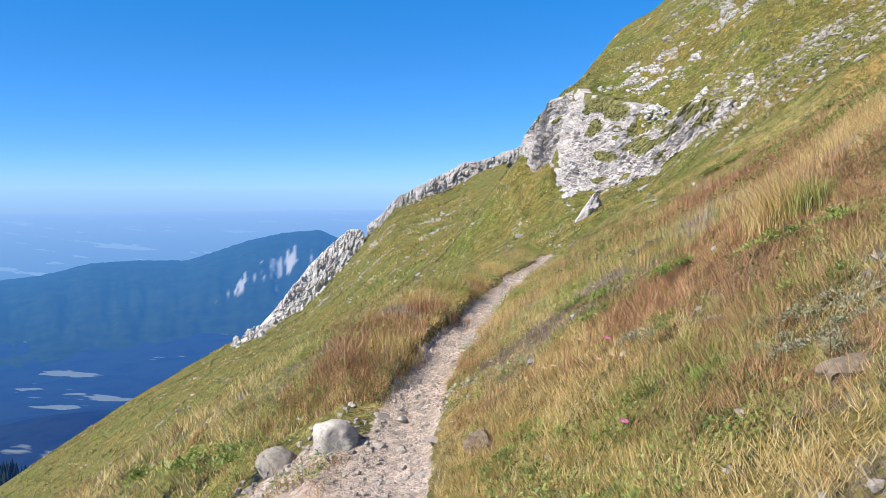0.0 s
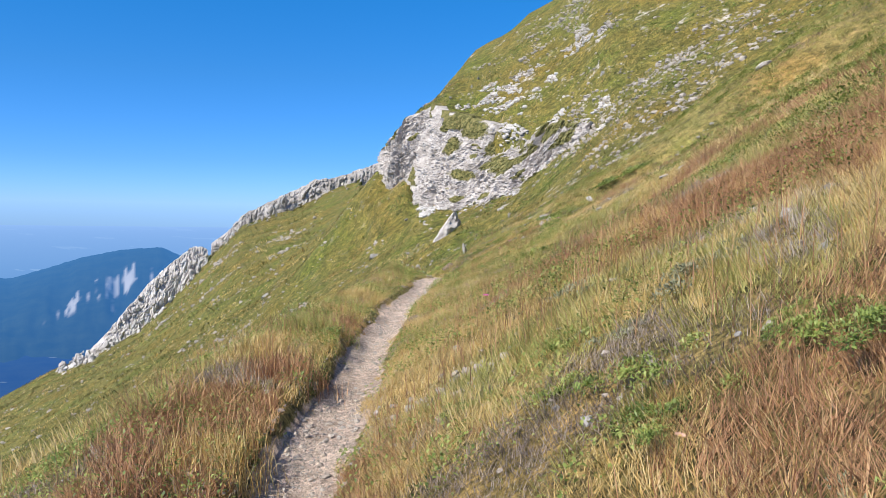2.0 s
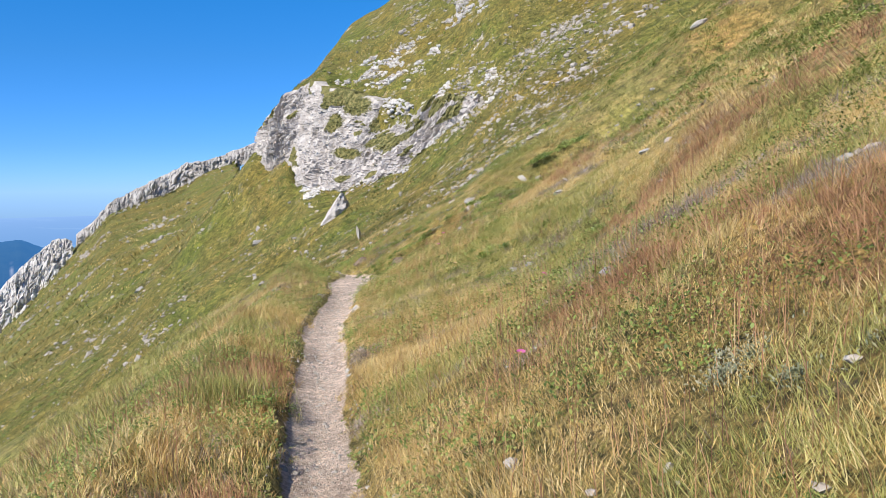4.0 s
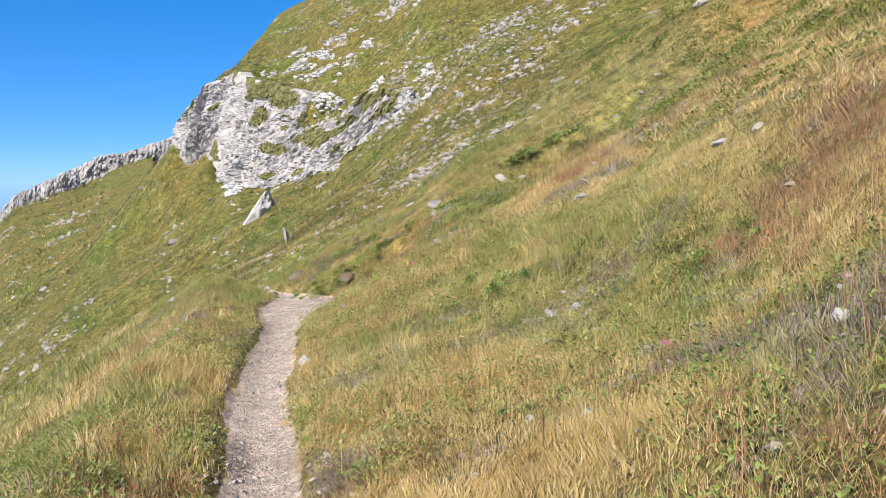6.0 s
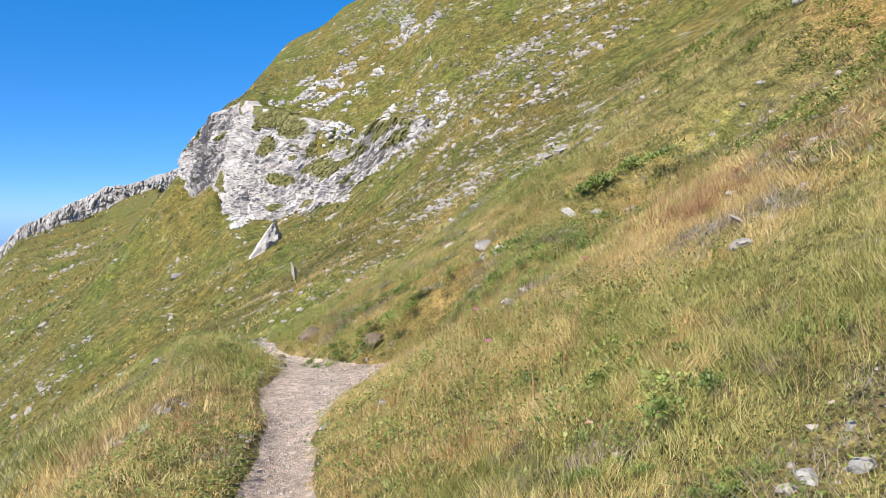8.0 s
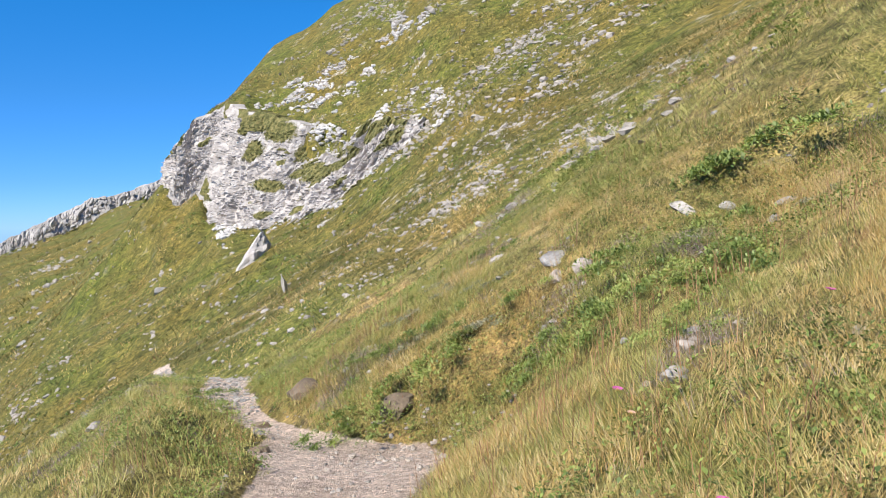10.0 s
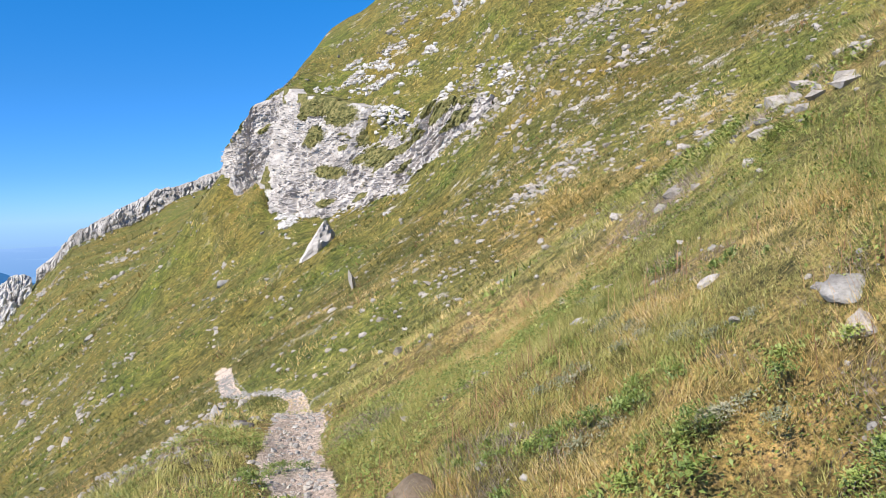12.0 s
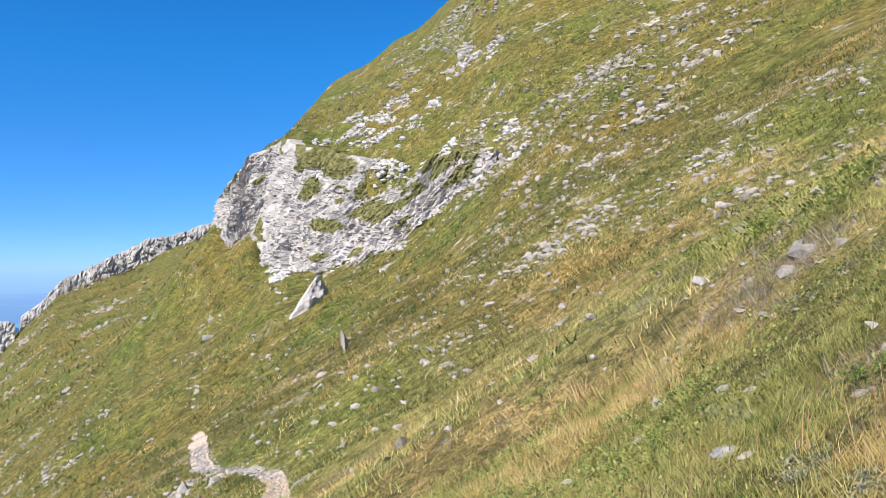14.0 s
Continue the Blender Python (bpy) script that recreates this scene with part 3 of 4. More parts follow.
def ridge_rocks(stations, count, low, high, material, label, reach, seed):
    """Blocks of rock along the skyline: bearing from the path's start, and the rise of their foot and top in degrees."""
    r = np.random.default_rng(seed)
    st = np.array(stations, float)
    t = (1 + 5 ** 0.5) / 2
    v = np.array([(-1, t, 0), (1, t, 0), (-1, -t, 0), (1, -t, 0), (0, -1, t), (0, 1, t), (0, -1, -t), (0, 1, -t), (t, 0, -1), (t, 0, 1), (-t, 0, -1), (-t, 0, 1)]) / 1.9
    f = np.array([(0, 11, 5), (0, 5, 1), (0, 1, 7), (0, 7, 10), (0, 10, 11), (1, 5, 9), (5, 11, 4), (11, 10, 2), (10, 7, 6), (7, 1, 8),
                  (3, 9, 4), (3, 4, 2), (3, 2, 6), (3, 6, 8), (3, 8, 9), (4, 9, 5), (2, 4, 11), (6, 2, 10), (8, 6, 7), (9, 8, 1)])
    bearing = r.uniform(st[0, 0], st[-1, 0], count)
    rise = r.uniform(0, 1, count)
    foot, top = np.interp(bearing, st[:, 0], st[:, 1]), np.interp(bearing, st[:, 0], st[:, 2])
    size = (low + (high - low) * r.uniform(0, 1, count) ** 2) * (0.35 + 0.65 * np.clip((top - foot) / 1.2, 0, 1))
    d = reach - 3 + 9 * rise + r.normal(0, 1.5, count)
    x, y = 2.6 + d * np.sin(np.radians(bearing)), -2.5 + d * np.cos(np.radians(bearing))
    z = 1.8 + d * np.tan(np.radians(foot + (top - foot) * rise)) - size * 0.42
    co = v[None] * r.uniform(0.6, 1.25, (count, 12, 1)) * r.uniform(0.7, 1.3, (count, 1, 3)) * (0.8, 0.9, 1.15)
    a = r.uniform(0, 2 * np.pi, count)
    c, s = np.cos(a)[:, None], np.sin(a)[:, None]
    half = size[:, None] / 2
    px, py, pz = (co[:, :, 0] * c - co[:, :, 1] * s) * half, (co[:, :, 0] * s + co[:, :, 1] * c) * half, co[:, :, 2] * half
    co = np.stack([x[:, None] + px, y[:, None] + py, z[:, None] + pz + 0.35 * px], -1)
    me = mesh_from("ridge_rocks", co.reshape(-1, 3), [(np.arange(count)[:, None, None] * 12 + f[None]).reshape(-1, 3)], material, False)
    tagged(new("ridge_rocks", me), label, "rocks", kind="stuff")


def ridge_face(stations, reach, rough, blocks, material, label):
    """A low cliff along the skyline: bearing from the path's start, and the rise of its foot and top in degrees."""
    out = []
    for bearing, foot, top in stations:
        b = radians(bearing)
        out.append((2.6 + reach * math.sin(b), -2.5 + reach * math.cos(b), 1.8 + reach * math.tan(radians(foot)) - 1.2, 1.8 + (reach + 3) * math.tan(radians(top)), 3.0))
    crag(out, rough, blocks, label, (420, 46), material=material, name="ridge_cliff")


WHITE_RIB = [(-27.2, -10.2, -9.4), (-26.2, -9.9, -8.3), (-25.0, -9.2, -6.8), (-23.6, -8.2, -5.1), (-22.2, -6.9, -3.8), (-21.2, -5.4, -3.0), (-20.5, -4.2, -2.85), (-20.1, -3.6, -3.1)]
GREY_CREST = [(-19.9, -3.3, -2.7), (-18.9, -2.6, -1.9), (-17.9, -1.8, -0.75), (-16.6, -1.2, -0.05), (-15.0, -0.5, 0.75), (-13.2, 0.4, 1.65), (-12.4, 0.7, 1.8), (-11.0, 1.4, 2.2), (-9.4, 2.2, 2.8), (-8.0, 2.8, 3.1)]
ridge_face(WHITE_RIB, 180.0, 0.7, 2.6, M_RIDGE, "white limestone rib along the grassy ridge")
ridge_face(GREY_CREST, 184.0, 0.75, 2.8, M_CREST, "grey limestone crest on the skyline")
ridge_rocks(WHITE_RIB, 260, 0.4, 1.7, M_RIDGE, "broken white limestone along the ridge", 178.0, 5)
ridge_rocks(GREY_CREST, 160, 0.4, 1.5, M_CREST, "broken grey limestone below the crest", 182.0, 6)
ridge_rocks([(-29.1, -10.9, -10.5), (-28.8, -10.8, -9.8), (-28.4, -10.6, -10.0), (-28.0, -10.5, -9.5), (-27.3, -10.2, -9.2), (-27.0, -9.9, -9.4)], 110, 0.6, 2.2, M_RIDGE, "small limestone spires at the ridge's foot", 174.0, 7)


# ---- grass ----
rng = np.random.default_rng(11)


def blades(name, x, y, high, wide, material, label, category="grass", bend=0.45, z=None, tone=None, comb=None, simple=False):
    """One mesh of tapered, bent blades that stand at x, y; simple ones are a single sliver each."""
    n = len(x)
    z = land(x, y) if z is None else z
    az, turn = rng.uniform(0, 2 * np.pi, n), rng.uniform(0, np.pi, n)
    lean = rng.uniform(0.05, bend, n)
    dx, dy = np.cos(az) * lean - 0.10, np.sin(az) * lean
    if comb is not None:
        dx, dy = 0.55 * dx + 0.6 * bend * np.cos(comb), 0.55 * dy + 0.6 * bend * np.sin(comb)
    wx, wy = np.cos(turn) * wide / 2, np.sin(turn) * wide / 2
    h = high * rng.uniform(0.55, 1.15, n)
    rows = ((0, -1), (0, 1), (1, 0)) if simple else ((0, -1), (0, 1), (0.55, 0.75), (0.55, -0.75), (1, 0))
    m = len(rows)
    co = np.empty((n, m, 3), np.float32)
    for i, (f, w) in enumerate(rows):
        co[:, i, 0] = x + dx * h * f * f * 1.1 + wx * w
        co[:, i, 1] = y + dy * h * f * f * 1.1 + wy * w
        co[:, i, 2] = z - 0.006 + h * f * (1 - 0.25 * lean * f)
    i = np.arange(n)[:, None] * m
    me = mesh_from(name, co.reshape(-1, 3), [i + np.array([[0, 1, 2]])] if simple else [i + np.array([[0, 1, 2, 3]]), i + np.array([[3, 2, 4]])], material)
    tone = rng.uniform(0, 1, n) if tone is None else tone
    me.attributes.new("tone", "FLOAT", "POINT").data.foreach_set("value", np.repeat(tone, m).astype(np.float32))
    return tagged(new(name, me), label, category, kind="stuff")


def scatter(count, x0, x1, y0, y1, clump, per, crowd=1.0):
    """Points in tufts over a strip beside the path, measured across from its centre line, and the tuft of each."""
    n = count // per
    cu, cy = x0 + (x1 - x0) * rng.uniform(0, 1, n) ** crowd, rng.uniform(y0, y1, n)
    tuft = np.repeat(np.arange(n), per)
    y = cy[tuft] + rng.normal(0, clump, n * per)
    return cu[tuft] + rng.normal(0, clump, n * per) + trail_x(y), y, cu + trail_x(cy), cy, tuft


def off_path(x, y, margin=0.0):
    d = np.abs(x - trail_x(y)) - trail_half(y)
    keep = d > 0.10 * vnoise(x * 5, y * 5, 77) + 0.03 + margin
    bare = (y < 3.5) & (x - trail_x(y) > -1.25) & (x - trail_x(y) < 0) & (vnoise(x * 2.6, y * 2.6, 57) < 0.25)
    worn = vnoise(x * 1.3, y * 1.3, 55) + 0.6 * vnoise(x * 3.1, y * 3.1, 56) > 0.80
    return keep & ~bare & ~(worn & (rng.uniform(0, 1, len(x)) < 0.2)) | ((y > 27) & ~((d < 0) & (y > 33) & (y < 50)))


def species(x, y):
    """0 straw, 1 green, 2 rust: patches that drift over the slope."""
    u = x - trail_x(y)
    g = 0.75 * vnoise(x / 1.3 + 3, y / 1.3, 101) + 0.45 * vnoise(x / 0.45, y / 0.45, 102) + 0.28 * smooth(3, 13, y) - 0.02 - 0.12 * smooth(8, 3, y) + 0.30 * smooth(0.5, 1.3, u) * smooth(10, 6, y) + 0.55 * smooth(20, 34, y)
    r = 0.8 * vnoise(x / 1.7 - 9, y / 1.5, 103) + 0.4 * vnoise(x / 0.5, y / 0.5, 104) + 0.42 * smooth(-0.1, -0.4, u) * smooth(-1.8, -1.0, u) * smooth(14, 9, y) + 0.12 * smooth(1.2, 2.2, u) * smooth(9, 5, y) - 0.35 * smooth(20, 40, y)
    pick = rng.normal(0, 0.26, len(x))
    g = g + 0.6 * smooth(15.5, 18.0, y) * smooth(27, 23, y)
    r = r + 0.24 * smooth(1.0, 2.0, u) * smooth(13, 9, y)
    r = r - 0.5 * smooth(14.5, 17.5, y) * smooth(26, 22, y)
    worn = 0.7 * vnoise(x * 1.3, y * 1.3, 55) + 0.5 * vnoise(x * 3.1, y * 3.1, 56) + 0.6 * pick
    kind = np.where(r + pick > 0.50 + 0.2 * smooth(9, 14, y), 2, np.where(g - pick > 0.38, 1, 0))
    return np.where((worn > 0.58) & (y < 30), 3, kind)


KINDS = ((M_STRAW, "straw_grass", "dry straw-coloured mountain grass"), (M_GREEN, "green_grass", "short green mountain grass"), (M_RUST, "rust_grass", "reddish-brown seeding mountain grass"), (M_LITTER, "dry_litter", "grey-brown dead stems and leaf litter"))


HEATH = (KINDS[0], (M_HEATH, "heath_grass", "dark green heath turf on the open mountainside"), KINDS[2], KINDS[3])


def meadow(count, box, clump, per, high, wide, bend=0.8, kinds=KINDS, simple=False, crowd=1.0):
    x, y, cx, cy, tuft = scatter(count, *box, clump, per, crowd)
    size = rng.uniform(0.5, 1.4, len(cx)) * (0.9 + 0.5 * vnoise(cx / 0.6, cy / 0.6, 60))
    kind = species(cx, cy)[tuft]
    tone = np.clip(rng.uniform(0, 1, len(cx)) * 0.75 + 0.2 + 0.3 * vnoise(cx / 0.35, cy / 0.35, 64), 0, 1)
    comb = rng.uniform(0, 2 * np.pi, len(cx))
    keep = off_path(x, y)
    for i, (material, name, label) in enumerate(kinds):
        s = keep & (kind == i)
        if not s.any():
            continue
        u = np.abs(x[s] - trail_x(y[s])) - trail_half(y[s])
        tall = high * (1.0, 0.85, 1.2, 0.85)[i] * size[tuft[s]] * (0.5 + 0.5 * smooth(0.0, 0.35, u))
        blades(name, x[s], y[s], tall, wide, material, label, bend=bend, tone=tone[tuft[s]], comb=comb[tuft[s]], simple=simple)


# a thick mat of short growth, longer blades in tufts over it, and coarser tufts farther off
meadow(470000, (0.1, 4.2, 0.0, 23), 0.045, 16, 0.06, 0.0052, 1.2, simple=True, crowd=1.15)
meadow(70000, (-1.9, -0.1, 2, 23), 0.05, 14, 0.06, 0.008, 1.4, simple=True)
meadow(420000, (0.1, 3.6, 0.2, 22.5), 0.032, 20, 0.09, 0.0036, 0.8, simple=True, crowd=1.1)
meadow(45000, (-1.8, 0.0, 0.2, 22.5), 0.045, 14, 0.115, 0.0048, 1.0)
meadow(24000, (-1.15, -0.22, 3.2, 13), 0.05, 14, 0.13, 0.0045, 0.9)
meadow(130000, (3.6, 10, 0, 27), 0.06, 14, 0.11, 0.010, 1.2, simple=True)
meadow(60000, (-6, -1.8, 2, 26), 0.08, 12, 0.15, 0.012, simple=True)
meadow(90000, (-8, 13, 22.5, 33), 0.10, 10, 0.10, 0.014, 1.2, simple=True)
meadow(120000, (-12, 20, 32, 48), 0.16, 7, 0.12, 0.024, 1.2, kinds=HEATH, simple=True)
meadow(90000, (-30, 28, 46, 92), 0.3, 6, 0.16, 0.055, 1.2, kinds=HEATH, simple=True)
meadow(40000, (-85, 6, 80, 185), 0.6, 8, 0.34, 0.13, kinds=HEATH, simple=True)


def stalks(count, box, high):
    x, y, *rest = scatter(count, *box, 0.12, 6)
    keep = off_path(x, y, 0.08) & (vnoise(x / 0.9, y / 0.9, 91) > 0.0)
    blades("grass_stalk", x[keep], y[keep], high, 0.0035, M_RUST, "tall thin reddish seed stalks in the grass", bend=0.35)


stalks(11000, (-1.6, 4.0, 0, 20), 0.27)


def herb_carpet(count, box, size):
    """Small rosettes of leaves spread through the grass."""
    x, y, cx, cy, tuft = scatter(count, *box, 0.06, 24)
    cover = vnoise(cx / 1.1 + 3, cy / 1.1, 101) + 0.5 * vnoise(cx / 0.4, cy / 0.4, 105) + 0.35 * smooth(2, 14, cy) - 0.1
    s = off_path(x, y) & (cover[tuft] > 0.16)
    x, y = x[s], y[s]
    n = len(x)
    z = land(x, y) + rng.uniform(0.02, 0.11, n)
    az, tilt = rng.uniform(0, 2 * np.pi, n), rng.uniform(0.0, 0.9, n)
    ln = size * rng.uniform(0.6, 1.4, n)
    co = np.empty((n, 4, 3))
    for i, (f, w, dip) in enumerate(((0, 0, 0), (0.5, 0.26, 0.06), (1, 0, -0.1), (0.5, -0.26, 0.06))):
        co[:, i] = np.stack([x + ln * (np.cos(az) * np.cos(tilt) * f - np.sin(az) * w), y + ln * (np.sin(az) * np.cos(tilt) * f + np.cos(az) * w), z + ln * (np.sin(tilt) * f + dip)], 1)
    me = mesh_from("small_herbs", co.reshape(-1, 3), [np.arange(n * 4).reshape(-1, 4)], M_LEAF)
    me.attributes.new("tone", "FLOAT", "POINT").data.foreach_set("value", np.repeat(rng.uniform(0, 1, len(cx))[tuft[s]], 4).astype(np.float32))
    tagged(new("small_herbs", me), "small green leaves spread among the grass", "plants", kind="stuff")


herb_carpet(190000, (-1.6, 4.2, 0, 23), 0.024)
herb_carpet(60000, (4.0, 10, 4, 27), 0.045)


# ---- rocks ----
def rock_mesh(seed, fine, flat, chips=16, near=0.22):
    """A chipped stone about one metre across, with its middle at the origin."""
    r = np.random.default_rng(seed)
    bm = bmesh.new()
    bmesh.ops.create_icosphere(bm, subdivisions=fine, radius=0.62)
    co = np.array([v.co[:] for v in bm.verts])
    for k in range(chips):
        n = r.normal(0, 1, 3)
        n /= np.linalg.norm(n)
        cut = r.uniform(near, near + 0.24)
        over = np.maximum(co @ n - cut, 0)
        co = co - over[:, None] * n * 0.92
    co += 0.022 * np.stack([vnoise(co[:, 1] * 14 + seed, co[:, 2] * 14 + co[:, 0] * 11, 8 + k) for k in range(3)], 1)
    co += 0.03 * np.stack([vnoise(co[:, 1] * 5 + seed, co[:, 2] * 5 + co[:, 0] * 4, 3 + k) for k in range(3)], 1)
    co *= (1.0, 0.82, flat)
    for v, c in zip(bm.verts, co):
        v.co = c
    me = bpy.data.meshes.new("rock")
    bm.to_mesh(me)
    bm.free()
    for p in me.polygons:
        p.use_smooth = near > 0.32
    return me


ROCKS = []
for k, stone in enumerate((M_LIME, M_WARM, M_LIME, M_GREY, M_WARM, M_LIME, M_GREY, M_WARM)):
    ROCKS.append((rock_mesh(20 + k, 3, 0.36 + 0.05 * (k % 4)), stone))
    ROCKS[-1][0].materials.append(stone)
BOULDERS = [(rock_mesh(50 + k, 4, 0.72, 15, 0.33), M_PALEROCK) for k in range(2)]
for me, stone in BOULDERS:
    me.materials.append(stone)
TONE = {M_LIME.name: "pale limestone", M_WARM.name: "warm buff", M_GREY.name: "weathered grey"}
made_rocks = 0


def set_rocks(places):
    """Stones that lie in the turf: x, y and width."""
    global made_rocks
    for x, y, wide in places:
        made_rocks += 1
        me, stone = BOULDERS[made_rocks % 2] if wide > 0.3 and y < 6 else ROCKS[(made_rocks * 5) % 8]
        ob = new("rock", me)
        tall = 0.5 * wide
        z = float(land(x, y)) - (0.0 if wide > 0.3 and y < 6 else 0.03 * wide)
        ob.matrix_world = pose(x, y, z + tall * 0.04 - 0.01, 8 * math.sin(made_rocks * 3.1), -18 + 10 * math.sin(made_rocks * 1.7), made_rocks * 77) @ Matrix.Diagonal((wide, wide, wide, 1))
        if wide > 0.3 and y < 6:
            tagged(ob, "rounded pale limestone boulder sunk in the path's edge", "boulder", "boulders by the path")
        elif wide > 0.4:
            tagged(ob, "angular " + TONE[stone.name] + " boulder lying on the grassy slope", "boulder", "boulders on the slope")
        elif wide > 0.12:
            tagged(ob, TONE[stone.name] + " rock half sunk in dry grass", "rock", "rocks in the grass")
        else:
            tagged(ob, "small " + TONE[stone.name] + " stone lying in the turf", "stone", "small stones")


set_rocks([(2.88, 0.66, 0.07), (2.95, 0.95, 0.07), (2.11, 1.59, 0.1), (2.92, 2.06, 0.16), (2.43, 2.37, 0.1), (1.2, 2.42, 0.1), (1.02, 2.68, 0.08),
           (1.1, 2.7, 0.07), (0.46, 2.79, 0.36), (0.77, 2.81, 0.12), (-0.01, 2.86, 0.34), (1.18, 2.88, 0.17), (3.56, 3.04, 0.11), (1.98, 3.12, 0.04),
           (2.96, 3.16, 0.08), (1.4, 3.18, 0.05), (0.63, 3.34, 0.16), (0.76, 3.38, 0.15), (1.43, 3.54, 0.05), (1.51, 3.6, 0.06), (-1.23, 4.65, 0.14),
           (1.21, 5.21, 0.14), (0.47, 5.33, 0.1), (1.29, 5.51, 0.07), (1.4, 6.11, 0.13), (0.75, 6.33, 0.06), (0.95, 6.45, 0.07), (1.93, 6.92, 0.1),
           (0.38, 7.16, 0.1), (3.45, 8.68, 0.12)])
set_rocks([(1.77, 8.71, 0.1), (1.86, 8.84, 0.09), (1.87, 9.17, 0.09), (2.07, 9.46, 0.1), (1.61, 9.55, 0.11), (2.06, 10.72, 0.17), (3.96, 11.83, 0.18),
           (3.81, 12.1, 0.16), (0.57, 12.42, 0.2), (4.48, 12.62, 0.15), (3.12, 13.36, 0.21), (0.74, 13.47, 0.08), (3.4, 13.52, 0.13), (3.32, 13.79, 0.18),
           (4.13, 14.08, 0.11), (0.95, 14.12, 0.13), (0.56, 14.32, 0.1), (2.53, 14.53, 0.12), (3.66, 14.59, 0.13), (2.02, 15.05, 0.23), (1.95, 15.2, 0.11),
           (1.14, 15.34, 0.09), (2.23, 15.35, 0.14), (2.22, 16.11, 0.13), (3.66, 17.02, 0.17), (3.87, 17.24, 0.22), (3.63, 17.66, 0.19), (3.39, 17.83, 0.24),
           (2.6, 17.89, 0.32), (0.97, 17.98, 0.13)])
set_rocks([(2.41, 18.08, 0.28), (2.5, 18.35, 0.29), (0.04, 18.43, 0.16), (2.1, 18.68, 0.15), (7.18, 19.26, 0.4), (2.23, 19.29, 0.17), (1.28, 19.52, 0.08),
           (3.93, 19.9, 0.16), (1.65, 19.99, 0.12), (1.66, 20.16, 0.16), (2.53, 20.2, 0.07), (2.5, 20.44, 0.11), (1.04, 20.48, 0.11), (-1.69, 20.49, 0.29),
           (2.03, 20.71, 0.1), (0.21, 20.79, 0.12), (0.45, 20.85, 0.16), (1.03, 20.94, 0.13), (1.99, 20.94, 0.11), (1.6, 21.15, 0.13), (0.2, 21.24, 0.15),
           (1.26, 21.27, 0.1), (-1.52, 21.28, 0.12), (1.39, 21.52, 0.07), (1.89, 21.58, 0.18), (2.58, 21.66, 0.07), (-1.54, 22.05, 0.099), (-2.09, 22.2, 0.12),
           (-1.8, 22.5, 0.095), (2.07, 23.31, 0.07)])
set_rocks([(1.35, 24.12, 0.13), (0.41, 25.63, 0.17), (1.53, 25.78, 0.16), (-0.49, 34.48, 0.22), (-3.66, 35, 0.56), (1.68, 35.34, 0.36), (-0.34, 37.76, 0.3),
           (-0.97, 39.76, 0.47), (-15.11, 58.94, 0.45), (5.76, 64.69, 0.95), (-14.67, 64.83, 0.49), (-8.99, 68.09, 1.3), (-23.57, 86.77, 1.1)])

prow = new("rock_prow", rock_mesh(77, 5, 1.0, 26, 0.30))
prow.data.materials.append(M_CRAG)
prow.matrix_world = pose(-2.48, 59.8, -0.45, 0, -64, 4) @ Matrix.Diagonal((3.4, 2.6, 2.0, 1))
tagged(prow, "white limestone prow jutting below the crag", "rock face", kind="structure")
slab = new("standing_stone", rock_mesh(71, 3, 0.5))
slab.data.materials.append(M_LIME)
slab.matrix_world = pose(-0.43, 42.4, float(land(-0.43, 42.4)) + 0.32, 0, 70, 20) @ Matrix.Diagonal((0.95, 0.5, 0.55, 1))
tagged(slab, "upright pale stone standing in the grassy slope", "rock")


def clod(x, y, wide, seed, label):
    ob = new("soil_clod", rock_mesh(seed, 4, 0.7, 14, 0.30))
    ob.data.materials.append(M_SOIL)
    ob.matrix_world = pose(x, y, float(land(x, y)) - 0.10 * wide, 0, -15, seed * 31) @ Matrix.Diagonal((wide, wide, wide, 1))
    tagged(ob, label, "soil", "clods of bare soil")


clod(1.62, 2.35, 0.26, 90, "crumbling bare soil in the cut bank")
clod(0.10, 17.75, 0.20, 91, "dark earthy hump at the path's edge")
clod(0.42, 19.3, 0.34, 92, "brown earth bank broken away above the path")
clod(0.05, 18.9, 0.22, 93, "dark earth hump where the path drops")
clod(3.30, 0.85, 0.24, 95, "bare purple-brown soil in the bank")
clod(1.15, 18.0, 0.30, 94, "bare brown soil in the cut bank")


